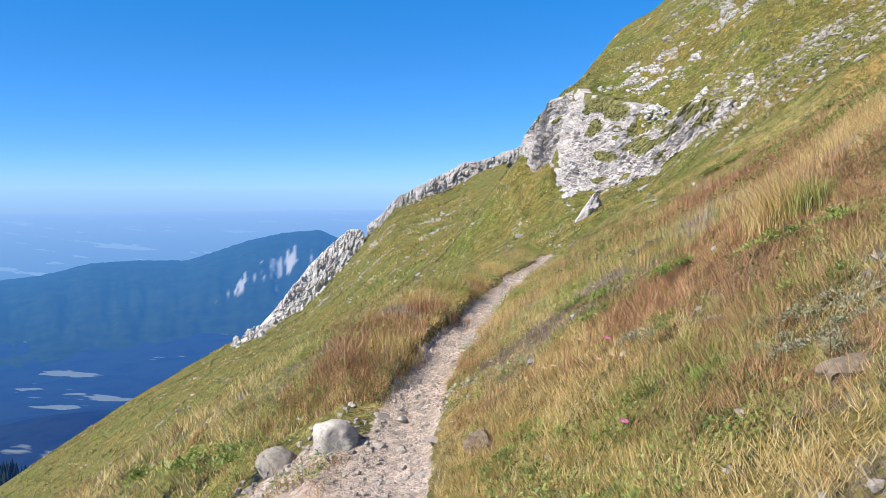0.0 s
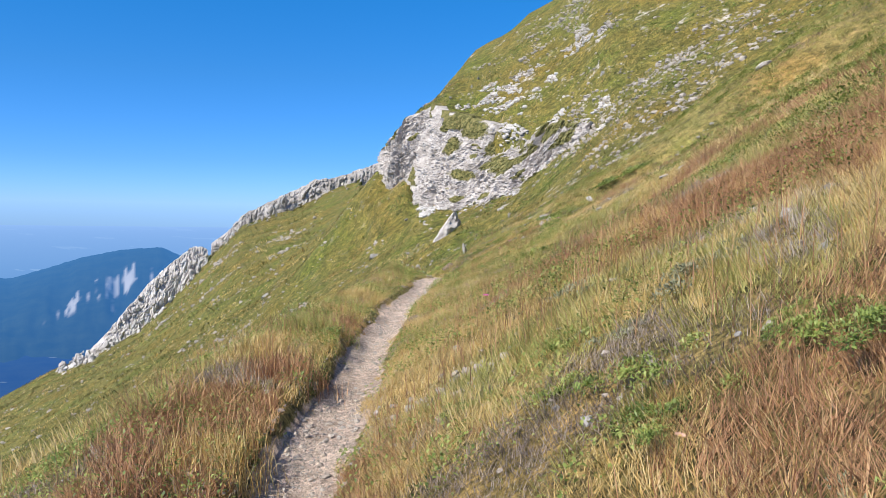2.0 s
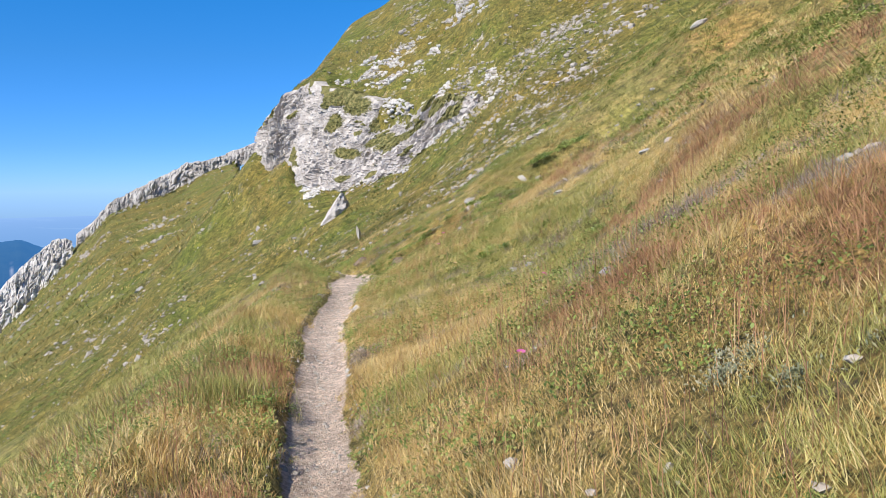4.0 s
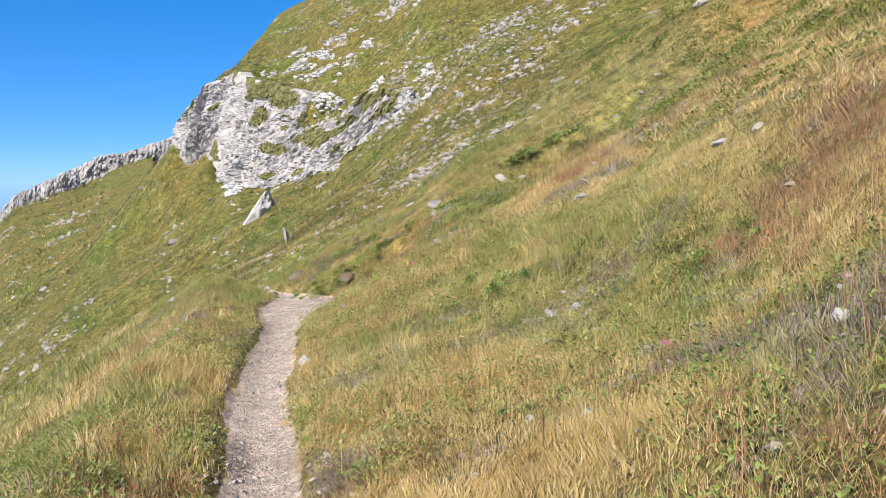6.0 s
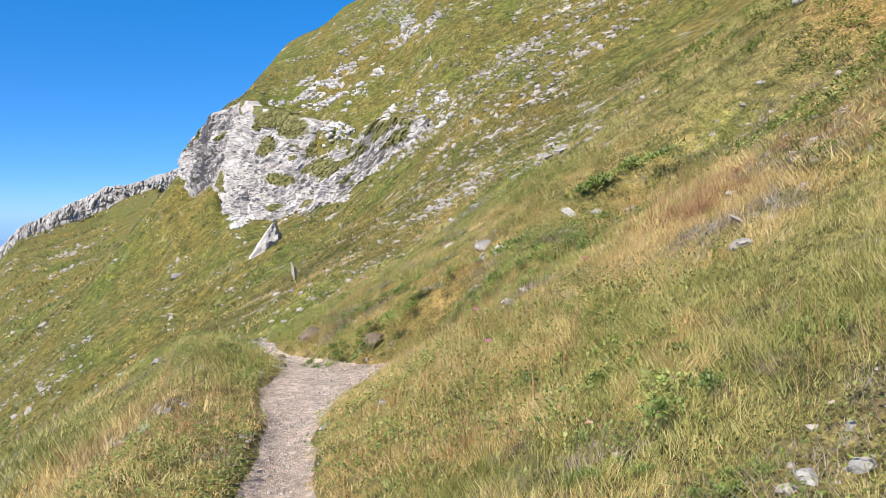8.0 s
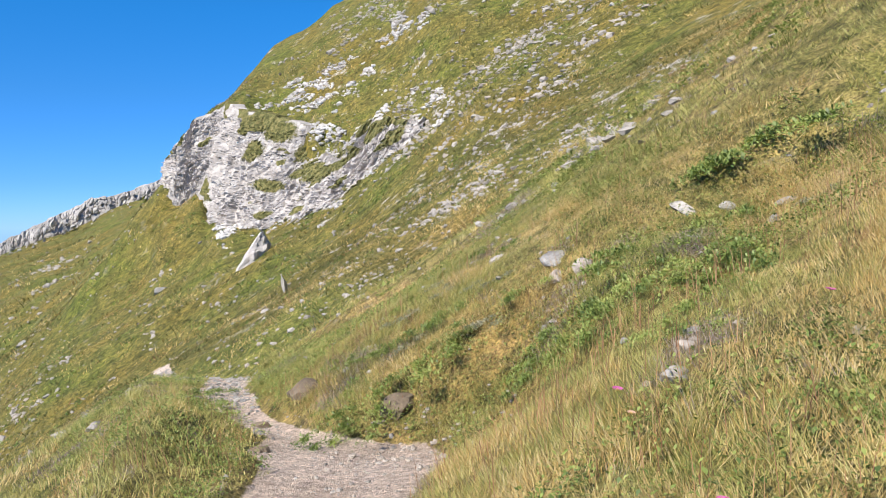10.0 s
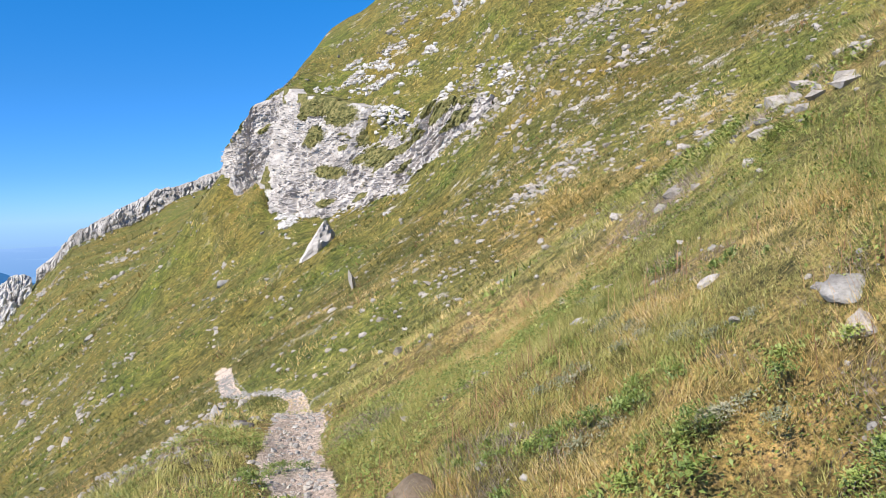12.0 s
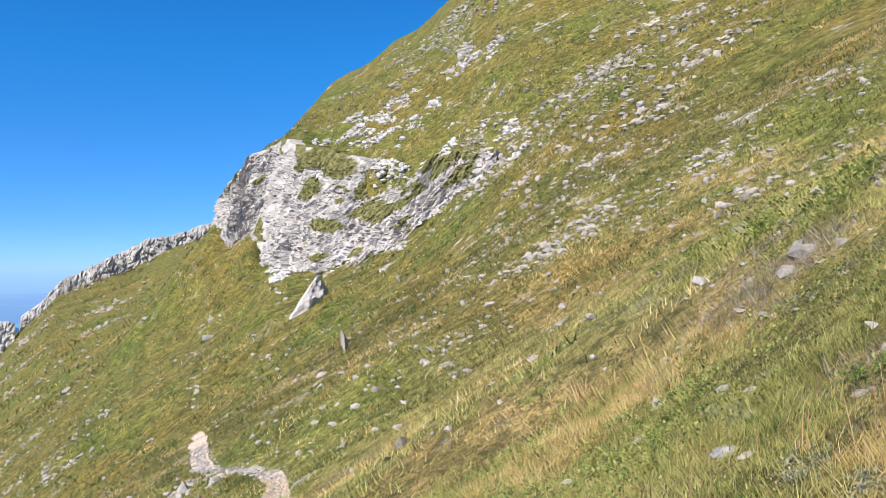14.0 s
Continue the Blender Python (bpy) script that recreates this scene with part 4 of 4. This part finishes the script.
def pebbles(name, x, y, size, material, label, sink=0.25, tiny=False):
    """Many small angular stones in one mesh."""
    t = (1 + 5 ** 0.5) / 2
    v = np.array([(-1, t, 0), (1, t, 0), (-1, -t, 0), (1, -t, 0), (0, -1, t), (0, 1, t), (0, -1, -t), (0, 1, -t), (t, 0, -1), (t, 0, 1), (-t, 0, -1), (-t, 0, 1)]) / 1.9
    f = np.array([(0, 11, 5), (0, 5, 1), (0, 1, 7), (0, 7, 10), (0, 10, 11), (1, 5, 9), (5, 11, 4), (11, 10, 2), (10, 7, 6), (7, 1, 8),
                  (3, 9, 4), (3, 4, 2), (3, 2, 6), (3, 6, 8), (3, 8, 9), (4, 9, 5), (2, 4, 11), (6, 2, 10), (8, 6, 7), (9, 8, 1)])
    if tiny:
        v = np.array([(1, 0, 0), (-1, 0, 0), (0, 1, 0), (0, -1, 0), (0, 0, 1), (0, 0, -1)], float)
        f = np.array([(0, 2, 4), (2, 1, 4), (1, 3, 4), (3, 0, 4), (2, 0, 5), (1, 2, 5), (3, 1, 5), (0, 3, 5)])
    n, m = len(x), len(v)
    co = v[None] * rng.uniform(0.62, 1.2, (n, m, 1)) * rng.uniform(0.65, 1.25, (n, 1, 3)) * (1, 1, 0.7)
    a = rng.uniform(0, 2 * np.pi, n)
    c, s = np.cos(a)[:, None], np.sin(a)[:, None]
    px, py = co[:, :, 0] * c - co[:, :, 1] * s, co[:, :, 0] * s + co[:, :, 1] * c
    half = size[:, None] / 2
    z = land(x, y)
    co = np.stack([x[:, None] + px * half, y[:, None] + py * half, z[:, None] + co[:, :, 2] * half + (0.5 - sink) * half * 0.6], -1)
    me = mesh_from(name, co.reshape(-1, 3), [(np.arange(n)[:, None, None] * m + f[None]).reshape(-1, 3)], material, False)
    return tagged(new(name, me), label, "stones", kind="stuff")


def path_gravel(count, y0, y1, low, high, material, label):
    y = rng.uniform(y0, y1, count)
    x = trail_x(y) + np.clip(rng.normal(0, 0.62, count), -1.25, 1.25) * (trail_half(y) + 0.03)
    pebbles("path_gravel", x, y, low + (high - low) * rng.uniform(0, 1, count) ** 3, material, label, tiny=high < 0.04)


path_gravel(9000, 1, 19, 0.005, 0.026, M_WARM, "loose buff gravel on the path")
path_gravel(5000, 1, 19, 0.005, 0.020, M_LIME, "fine pale gravel on the path")
path_gravel(1500, 0, 24, 0.006, 0.045, M_LIME, "pale gravel on the path")
path_gravel(700, 1.0, 6.5, 0.012, 0.055, M_WARM, "loose broken stones on the path")
path_gravel(900, 19.5, 48, 0.015, 0.08, M_LIME, "pale broken stones on the lower path")
path_gravel(900, 19.5, 40, 0.012, 0.09, M_GREY, "grey broken stones on the lower path")
path_gravel(700, 33, 40, 0.03, 0.12, M_GREY, "grey broken stones on the far path")


def worn_stones(count, box, low, high, material, cut):
    """Stones where the turf is worn through."""
    x, y, *rest = scatter(count * 4, *box, 0.25, 6)
    worn = vnoise(x * 1.3, y * 1.3, 55) + 0.6 * vnoise(x * 3.1, y * 3.1, 56)
    s = (worn > cut) & (np.abs(x - trail_x(y)) > trail_half(y) + 0.05)
    x, y = x[s][:count], y[s][:count]
    pebbles("scattered_stones", x, y, low + (high - low) * rng.uniform(0, 1, len(x)) ** 3, material, "small stones scattered over worn turf", 0.9)


worn_stones(1300, (-1.4, 5, 0, 24), 0.015, 0.10, M_WARM, 0.55)
worn_stones(900, (-1.4, 6, 0, 24), 0.02, 0.13, M_GREY, 0.55)


def scree(count, box, low, high, cut, material=M_LIME):
    """Broken limestone strewn over the open slope, thickest in patches."""
    x, y, *rest = scatter(count * 6, *box, 0.5, 3)
    patch = 0.9 * vnoise(x / 4.0, y / 7.0, 140) + 0.7 * vnoise(x / 1.3, y / 1.9, 141) + 0.35 * smooth(-6, 8, x)
    s = (patch + rng.normal(0, 0.2, len(x)) > cut) & (np.abs(x - trail_x(y)) > 0.5)
    x, y = x[s], y[s]
    pick = rng.permutation(len(x))[:count]
    x, y = x[pick], y[pick]
    pebbles("scree", x, y, low + (high - low) * rng.uniform(0, 1, len(x)) ** 5, material, "pale limestone scree strewn over the slope", 0.6)


scree(1500, (-6, 18, 24, 46), 0.03, 0.28, 0.95)
scree(900, (-6, 18, 24, 46), 0.03, 0.22, 0.8, M_WARM)
scree(4200, (-8, 40, 45, 100), 0.05, 0.55, 1.0)
scree(1600, (-8, 40, 45, 100), 0.05, 0.45, 0.8, M_WARM)
scree(1300, (-60, 0, 50, 150), 0.12, 0.9, 0.75)
scree(1800, (-2, 30, 66, 92), 0.08, 0.6, 0.85)


def sown_stones(count, box, low, high, material):
    x, y = rng.uniform(box[0], box[1], count), rng.uniform(box[2], box[3], count)
    s = (np.abs(x - trail_x(y)) > 0.6) & (vnoise(x / 3, y / 4, 145) + 0.6 * vnoise(x, y, 146) + rng.normal(0, 0.5, count) > -0.1)
    pebbles("sown_stones", x[s], y[s], low + (high - low) * rng.uniform(0, 1, int(s.sum())) ** 4, material, "single pale stones strewn over the open slope", 0.3)


sown_stones(1500, (-9, 14, 23, 48), 0.03, 0.24, M_LIME)
sown_stones(700, (-9, 14, 23, 48), 0.03, 0.20, M_GREY)
sown_stones(3600, (-32, 26, 46, 96), 0.05, 0.38, M_LIME)
sown_stones(1500, (-32, 26, 46, 96), 0.05, 0.34, M_GREY)
sown_stones(900, (-70, -8, 80, 180), 0.12, 0.8, M_LIME)


def low_shrubs(count, box, wide, leaf, label):
    """Dark green cushions of leaves on the open slope, joined into one mesh."""
    cx, cy = rng.uniform(box[0], box[1], count), rng.uniform(box[2], box[3], count)
    keep = (vnoise(cx / 2.5, cy / 4, 151) + 0.5 * vnoise(cx / 0.9, cy / 1.3, 152) > 0.1) & (np.abs(cx - trail_x(cy)) > 0.8)
    cx, cy = cx[keep], cy[keep]
    w = wide * rng.uniform(0.4, 1.3, len(cx))
    per = 26
    i = np.repeat(np.arange(len(cx)), per)
    x, y = cx[i] + rng.normal(0, 0.5, len(i)) * w[i], cy[i] + rng.normal(0, 0.5, len(i)) * w[i]
    tone = rng.uniform(0, 0.7, len(cx))[i]
    blades("low_shrubs", x, y, 0.55 * w[i] * rng.uniform(0.3, 1, len(i)), leaf, M_LEAF, label, "plants", 1.4, tone=tone, simple=True)


low_shrubs(700, (-9, 14, 23, 48), 0.22, 0.04, "low green cushions of herbs on the open slope")
low_shrubs(1600, (-30, 26, 46, 94), 0.34, 0.09, "dark green cushions of herbs on the far slope")


def rock_patch(places, spread, low, high, count):
    """Broken rock that shows through the turf in small outcrops."""
    for x0, y0 in places:
        x, y = x0 + rng.normal(0, spread, count) * 1.3, y0 + rng.normal(0, spread, count)
        pebbles("rock_outcrop", x, y, low + (high - low) * rng.uniform(0, 1, count) ** 3, M_LIME, "small outcrop of broken pale limestone in the turf", 0.7)


def crag_blocks(count, box, low, high, cut, material):
    """Broken blocks and ribs that stand out of the turf on and above the crag."""
    x, y = rng.uniform(box[0], box[1], count * 6), rng.uniform(box[2], box[3], count * 6)
    patch = 0.7 * vnoise(x / 1.7, y / 2.3, 171) + 0.8 * vnoise(x / 0.7 + y / 1.6, y / 1.1, 172)
    s = patch + rng.normal(0, 0.12, len(x)) > cut
    x, y = x[s][:count], y[s][:count]
    pebbles("broken_rock", x, y, low + (high - low) * rng.uniform(0, 1, len(x)) ** 3, material, "broken pale limestone showing through the turf about the crag", 0.4)


crag_blocks(2600, (-6, 10, 66.5, 84), 0.08, 0.55, 0.45, M_RIDGE)
crag_blocks(1000, (-4.5, 14, 74, 94), 0.08, 0.6, 0.62, M_LIME)
crag_blocks(500, (1, 9, 58, 64), 0.08, 0.5, 0.5, M_RIDGE)
crag_blocks(700, (6, 20, 52, 72), 0.06, 0.45, 0.7, M_LIME)
rock_patch([(-21.9, 78), (-22.6, 77.2), (-14.6, 58.5), (-13.9, 58.8), (-24.2, 88.5), (-14.5, 64.9), (-9.5, 71.2), (-18.2, 62.8), (-23.8, 72.1), (-27.8, 78.0)], 0.5, 0.08, 0.5, 22)
rock_patch([(-6.4, 35.2), (-5.7, 35.1), (-7.0, 35.3), (-4.0, 34.9), (-3.7, 35.3), (-1.75, 41.4), (4.3, 38), (1.6, 37.6), (-4.9, 34.9)], 0.36, 0.04, 0.30, 34)
rock_patch([(-49.6, 145.8), (-47, 141), (-32.2, 130.8), (-36, 134), (-30, 118), (-41, 120), (-52, 128)], 1.4, 0.2, 1.3, 40)


def stony_edge(x0, y0, spread, count, high):
    x, y = x0 + rng.normal(0, spread, count), y0 + rng.normal(0, spread, count)
    pebbles("loose_stones", x, y, 0.008 + high * rng.uniform(0, 1, count) ** 4, M_WARM, "loose stones and dirt at the path's edge")


stony_edge(0.35, 2.7, 0.35, 420, 0.08)
stony_edge(-0.2, 2.9, 0.35, 260, 0.08)
stony_edge(1.45, 5.2, 0.22, 160, 0.07)
stony_edge(1.15, 3.6, 0.15, 120, 0.06)
stony_edge(1.2, 17.3, 0.3, 240, 0.06)
rock_patch([(12.5, 60.5), (13.2, 59.3), (15.5, 51.5), (11, 48), (6.2, 64.9), (6.2, 59.1)], 0.9, 0.08, 0.6, 90)
rock_patch([(8.6, 37.2), (4.4, 21.8), (5.5, 37.6), (4.7, 37.9), (5.7, 38.2), (-2.6, 23.6), (-3.6, 35), (8.9, 37.1), (1.9, 35), (8, 33.2), (5, 37.9)], 0.6, 0.05, 0.34, 80)


# ---- plants ----
def herb_mesh(seed, leaves, size, high):
    """A low, ragged patch of many small pointed leaves, about one metre across."""
    r = np.random.default_rng(seed)
    mound = r.integers(0, 9, leaves)
    mx, my, mh = r.normal(0, 0.27, 9), r.normal(0, 0.27, 9), r.uniform(0.35, 1.0, 9) * high
    a, d = r.uniform(0, 2 * np.pi, leaves), np.abs(r.normal(0, 0.5, leaves))
    x, y = mx[mound] + np.cos(a) * d * 0.2, my[mound] + np.sin(a) * d * 0.2
    z = mh[mound] * np.exp(-d * d * 1.5) * r.uniform(0.1, 1.0, leaves)
    az, tilt = r.uniform(0, 2 * np.pi, leaves), r.uniform(-0.3, 1.35, leaves)
    ln = size * r.uniform(0.4, 1.5, leaves)
    fx, fy, fz = np.cos(az) * np.cos(tilt), np.sin(az) * np.cos(tilt), np.sin(tilt)
    sx, sy = -np.sin(az) * 0.17, np.cos(az) * 0.17
    co = np.empty((leaves, 4, 3))
    for i, (f, w, dip) in enumerate(((0, 0, 0), (0.5, 1, 0.05), (1, 0, -0.12), (0.5, -1, 0.05))):
        co[:, i] = np.stack([x + ln * (fx * f + sx * w), y + ln * (fy * f + sy * w), z + ln * (fz * f + dip)], 1)
    me = mesh_from("herb", co.reshape(-1, 3), [np.arange(leaves * 4).reshape(-1, 4)], M_LEAF)
    me.attributes.new("tone", "FLOAT", "POINT").data.foreach_set("value", np.repeat(r.uniform(0.1, 1, 9)[mound], 4).astype(np.float32))
    return me


HERBS = [herb_mesh(k, 1900, 0.034, 0.085) for k in range(5)]
SAGES = [herb_mesh(10 + k, 1700, 0.034, 0.085) for k in range(3)]
for me in SAGES:
    me.materials[0] = M_SAGE


def set_herbs(places, meshes, label, group):
    for k, (x, y, wide) in enumerate(places):
        ob = new("herb_clump", meshes[k % len(meshes)])
        e = 0.12
        slope = math.degrees(math.atan(float(land(x + e, y) - land(x - e, y)) / (2 * e)))
        ob.matrix_world = pose(x, y, float(land(x, y)) - 0.03 * wide, 0, -slope * 0.8, 0) @ pose(0, 0, 0, 0, 0, 61 * k) @ Matrix.Diagonal((wide * 1.5, wide * 1.5, wide * 1.3, 1))
        tagged(ob, label, "plant", group)


set_herbs([(2.88, 1.56, 0.22), (2.02, 2.03, 0.35), (-0.78, 3.81, 0.96), (2.7, 3.37, 0.24), (1.6, 2.67, 0.22), (2.58, 0.82, 0.21), (2.32, 2.75, 0.16),
           (2.78, 2.43, 0.27), (2.64, 3.55, 0.17), (1.62, 4.64, 0.24), (2.05, 4.71, 0.23), (1.57, 6.25, 0.15), (6.52, 16.08, 0.62), (2.13, 11.37, 0.26),
           (0.88, 18.02, 0.47), (2.02, 12.24, 0.4), (0.72, 10.92, 0.34), (4.39, 13.83, 0.39), (5.96, 14.22, 0.51), (0.92, 18.43, 0.7), (1.37, 18.29, 0.69),
           (2.17, 17.66, 0.43), (2.93, 17.45, 0.77), (2.29, 14.28, 0.43), (2.2, 14.74, 0.29), (-0.67, 19.7, 0.67), (3.98, 18.16, 1), (1, 19.07, 0.42),
           (-0.85, 20.83, 0.45), (0.93, 20.5, 0.22), (8.02, 34.49, 0.85), (1.88, 20.24, 0.22), (1.71, 21, 0.31), (9.35, 32.37, 0.4), (1.6, 23.78, 0.24)], HERBS, "low leafy green herb growing among dry grass", "green herbs")
set_herbs([(2.22, 17.17, 0.5), (2.45, 16.95, 0.55), (2.65, 16.79, 0.6), (2.69, 16.44, 0.6), (3.01, 16.48, 0.6), (2.79, 15.83, 0.5), (3.61, 16.77, 0.6), (2.41, 16.38, 0.4), (2.0, 17.49, 0.4), (2.51, 15.61, 0.45), (1.19, 22.15, 0.3), (1.54, 19.56, 0.4), (1.49, 18.84, 0.45), (1.8, 18.66, 0.5), (0.8, 19.4, 0.4), (2.05, 18.31, 0.5), (1.14, 18.99, 0.4), (2.51, 19.59, 0.5), (1.57, 18.33, 0.4), (0.92, 18.22, 0.6), (2.16, 12.77, 0.6), (2.85, 10.63, 0.45), (0.86, 10.71, 0.35), (0.61, 11.08, 0.3), (1.8, 9.7, 0.3), (2.55, 10.49, 0.3), (1.67, 11.88, 0.3), (3.24, 10.39, 0.5), (1.61, 4.57, 0.3), (2.05, 4.74, 0.35), (2.25, 3.89, 0.4), (2.26, 3.48, 0.35), (2.25, 12.33, 0.6), (1.86, 4.16, 0.25), (2.88, 1.63, 0.22), (1.99, 2.2, 0.3), (2.53, 0.92, 0.3), (1.74, 2.09, 0.25), (2.7, 3.44, 0.4), (3.51, 2.56, 0.5), (3.32, 1.88, 0.35)], HERBS, "spreading leafy green herb among dry grass", "green herbs")
set_herbs([(3.45, 1.43, 0.38), (3.27, 1.37, 0.27), (2.54, 2.55, 0.37), (2.19, 5.71, 0.4), (2.13, 8.78, 0.22), (2.24, 9.48, 0.18), (4.04, 16.65, 0.37),
           (1.9, 19.16, 0.35), (1.91, 20.43, 0.33), (1.76, 19.6, 0.34)], SAGES, "grey-green low shrub among dry grass", "grey shrubs")
set_herbs([(1.37, 19.36, 0.4), (1.58, 18.6, 0.45), (1.83, 18.22, 0.4), (1.98, 18.9, 0.35), (2.57, 4.81, 0.5), (2.74, 4.92, 0.4), (2.24, 4.36, 0.3), (3.51, 1.48, 0.4), (3.21, 1.29, 0.35), (3.1, 1.73, 0.25), (3.34, 1.3, 0.3), (2.65, 9.42, 0.4), (2.42, 9.25, 0.4), (2.77, 11.01, 0.3)], SAGES, "grey-green low shrub among dry grass", "grey shrubs")


def tussock(x, y, wide, high, count, material, label):
    r = rng.normal(0, wide / 3, (2, count))
    ob = blades("grass_tussock", x + r[0], y + r[1], np.full(count, high), 0.005, material, label, "grass tuft", 0.6)


tussock(3.30, 2.95, 0.24, 0.26, 1500, M_STRAW, "tall golden tussock of dry grass on the bank")
tussock(3.42, 2.85, 0.20, 0.20, 700, M_GREEN, "tall green tussock beside the golden one")
tussock(-0.10, 8.3, 0.40, 0.26, 900, M_GREEN, "lush green tussock on the path's lower edge")
tussock(0.22, 6.2, 0.42, 0.18, 700, M_RUST, "reddish tussock overhanging the path")
tussock(0.30, 4.6, 0.40, 0.18, 700, M_STRAW, "straw-coloured tussock overhanging the path")


# ---- flowers ----
def stem_mesh(high):
    bm = bmesh.new()
    bmesh.ops.create_cone(bm, cap_ends=True, segments=6, radius1=0.0022, radius2=0.0014, depth=high + 0.03, matrix=Matrix.Translation((0, 0, high / 2 - 0.015)))
    me = bpy.data.meshes.new("stem")
    bm.to_mesh(me)
    bm.free()
    me.materials.append(M_GREEN)
    return me


def petal_mesh(material, size):
    a = np.array([-0.32, 0.0, 0.32])
    co = [(0.1 * size, 0, 0)] + [(size * math.cos(b) * (1.0 if b else 0.9), size * math.sin(b), size * 0.35) for b in a]
    me = mesh_from("petal", np.array(co), [np.array([[0, 1, 2], [0, 2, 3]])], material)
    return me


STEM = stem_mesh(0.13)
EYE = bpy.data.meshes.new("flower_eye")
bm = bmesh.new()
bmesh.ops.create_icosphere(bm, subdivisions=2, radius=0.0055)
bm.to_mesh(EYE)
bm.free()
EYE.materials.append(M_STRAW)
PETALS = {"pink": petal_mesh(M_PINK, 0.024), "faded": petal_mesh(M_PALE, 0.017)}


def flower(x, y, colour, label):
    ob = tagged(new(colour + "_flower"), label, "flower", colour + " flowers")
    ob.matrix_world = pose(x, y, float(land(x, y)), 6, -8, 40 * x)
    part("stem", STEM, ob)
    part("flower_eye", EYE, ob).location = (0, 0, 0.133)
    for k in range(9):
        p = part("petal", PETALS[colour], ob)
        p.matrix_basis = pose(0, 0, 0.132, 0, 0, k * 40)


for x, y in ((2.46, 1.27), (2.31, 2.49), (2.12, 9.32), (1.59, 13.85), (1.73, 15.02), (2.53, 14.77), (1.55, 6.9)):
    flower(x, y, "pink", "small pink flower on a thin green stem")
for x, y in ((1.92, 2.67), (2.12, 2.8), (1.99, 2.60), (2.28, 2.25), (2.36, 2.18), (1.66, 12.02), (1.57, 11.17), (1.67, 14.72), (2.2, 3.1), (1.8, 10.2)):
    flower(x, y, "faded", "faded cream flower head among dry grass")


# ---- woods far below ----
def pine_woods():
    n = 1900
    a, d = np.radians(rng.uniform(-62, -36.4, n)), rng.uniform(430, 620, n)
    x, y = d * np.sin(a), d * np.cos(a)
    h = rng.uniform(9, 19, n)
    z = 1.8 - d * np.tan(np.radians(17.0 + 3.4 * (620 - d) / 190)) - 50 * smooth(-38.8, -36.4, np.degrees(a)) - h * 0.6 + 6 * vnoise(np.degrees(a) * 0.7, d / 60, 5)
    k = np.arange(8)
    co = np.empty((n, 17, 3))
    for tier, (lo, w) in enumerate(((0.08, 0.20), (0.42, 0.14))):
        ang = k / 8 * 2 * np.pi
        co[:, tier * 8:tier * 8 + 8, 0] = x[:, None] + np.cos(ang) * (h * w)[:, None] * rng.uniform(0.7, 1.2, (n, 8))
        co[:, tier * 8:tier * 8 + 8, 1] = y[:, None] + np.sin(ang) * (h * w)[:, None] * rng.uniform(0.7, 1.2, (n, 8))
        co[:, tier * 8:tier * 8 + 8, 2] = (z + h * lo)[:, None]
    co[:, 16] = np.stack([x, y, z + h], 1)
    lower = np.stack([k, (k + 1) % 8, np.full(8, 16)], 1)
    faces = (np.arange(n)[:, None, None] * 17 + np.concatenate([lower, np.stack([k + 8, (k + 1) % 8 + 8, np.full(8, 16)], 1)])[None]).reshape(-1, 3)
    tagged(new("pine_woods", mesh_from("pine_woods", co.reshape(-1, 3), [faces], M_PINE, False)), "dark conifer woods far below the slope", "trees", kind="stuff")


pine_woods()
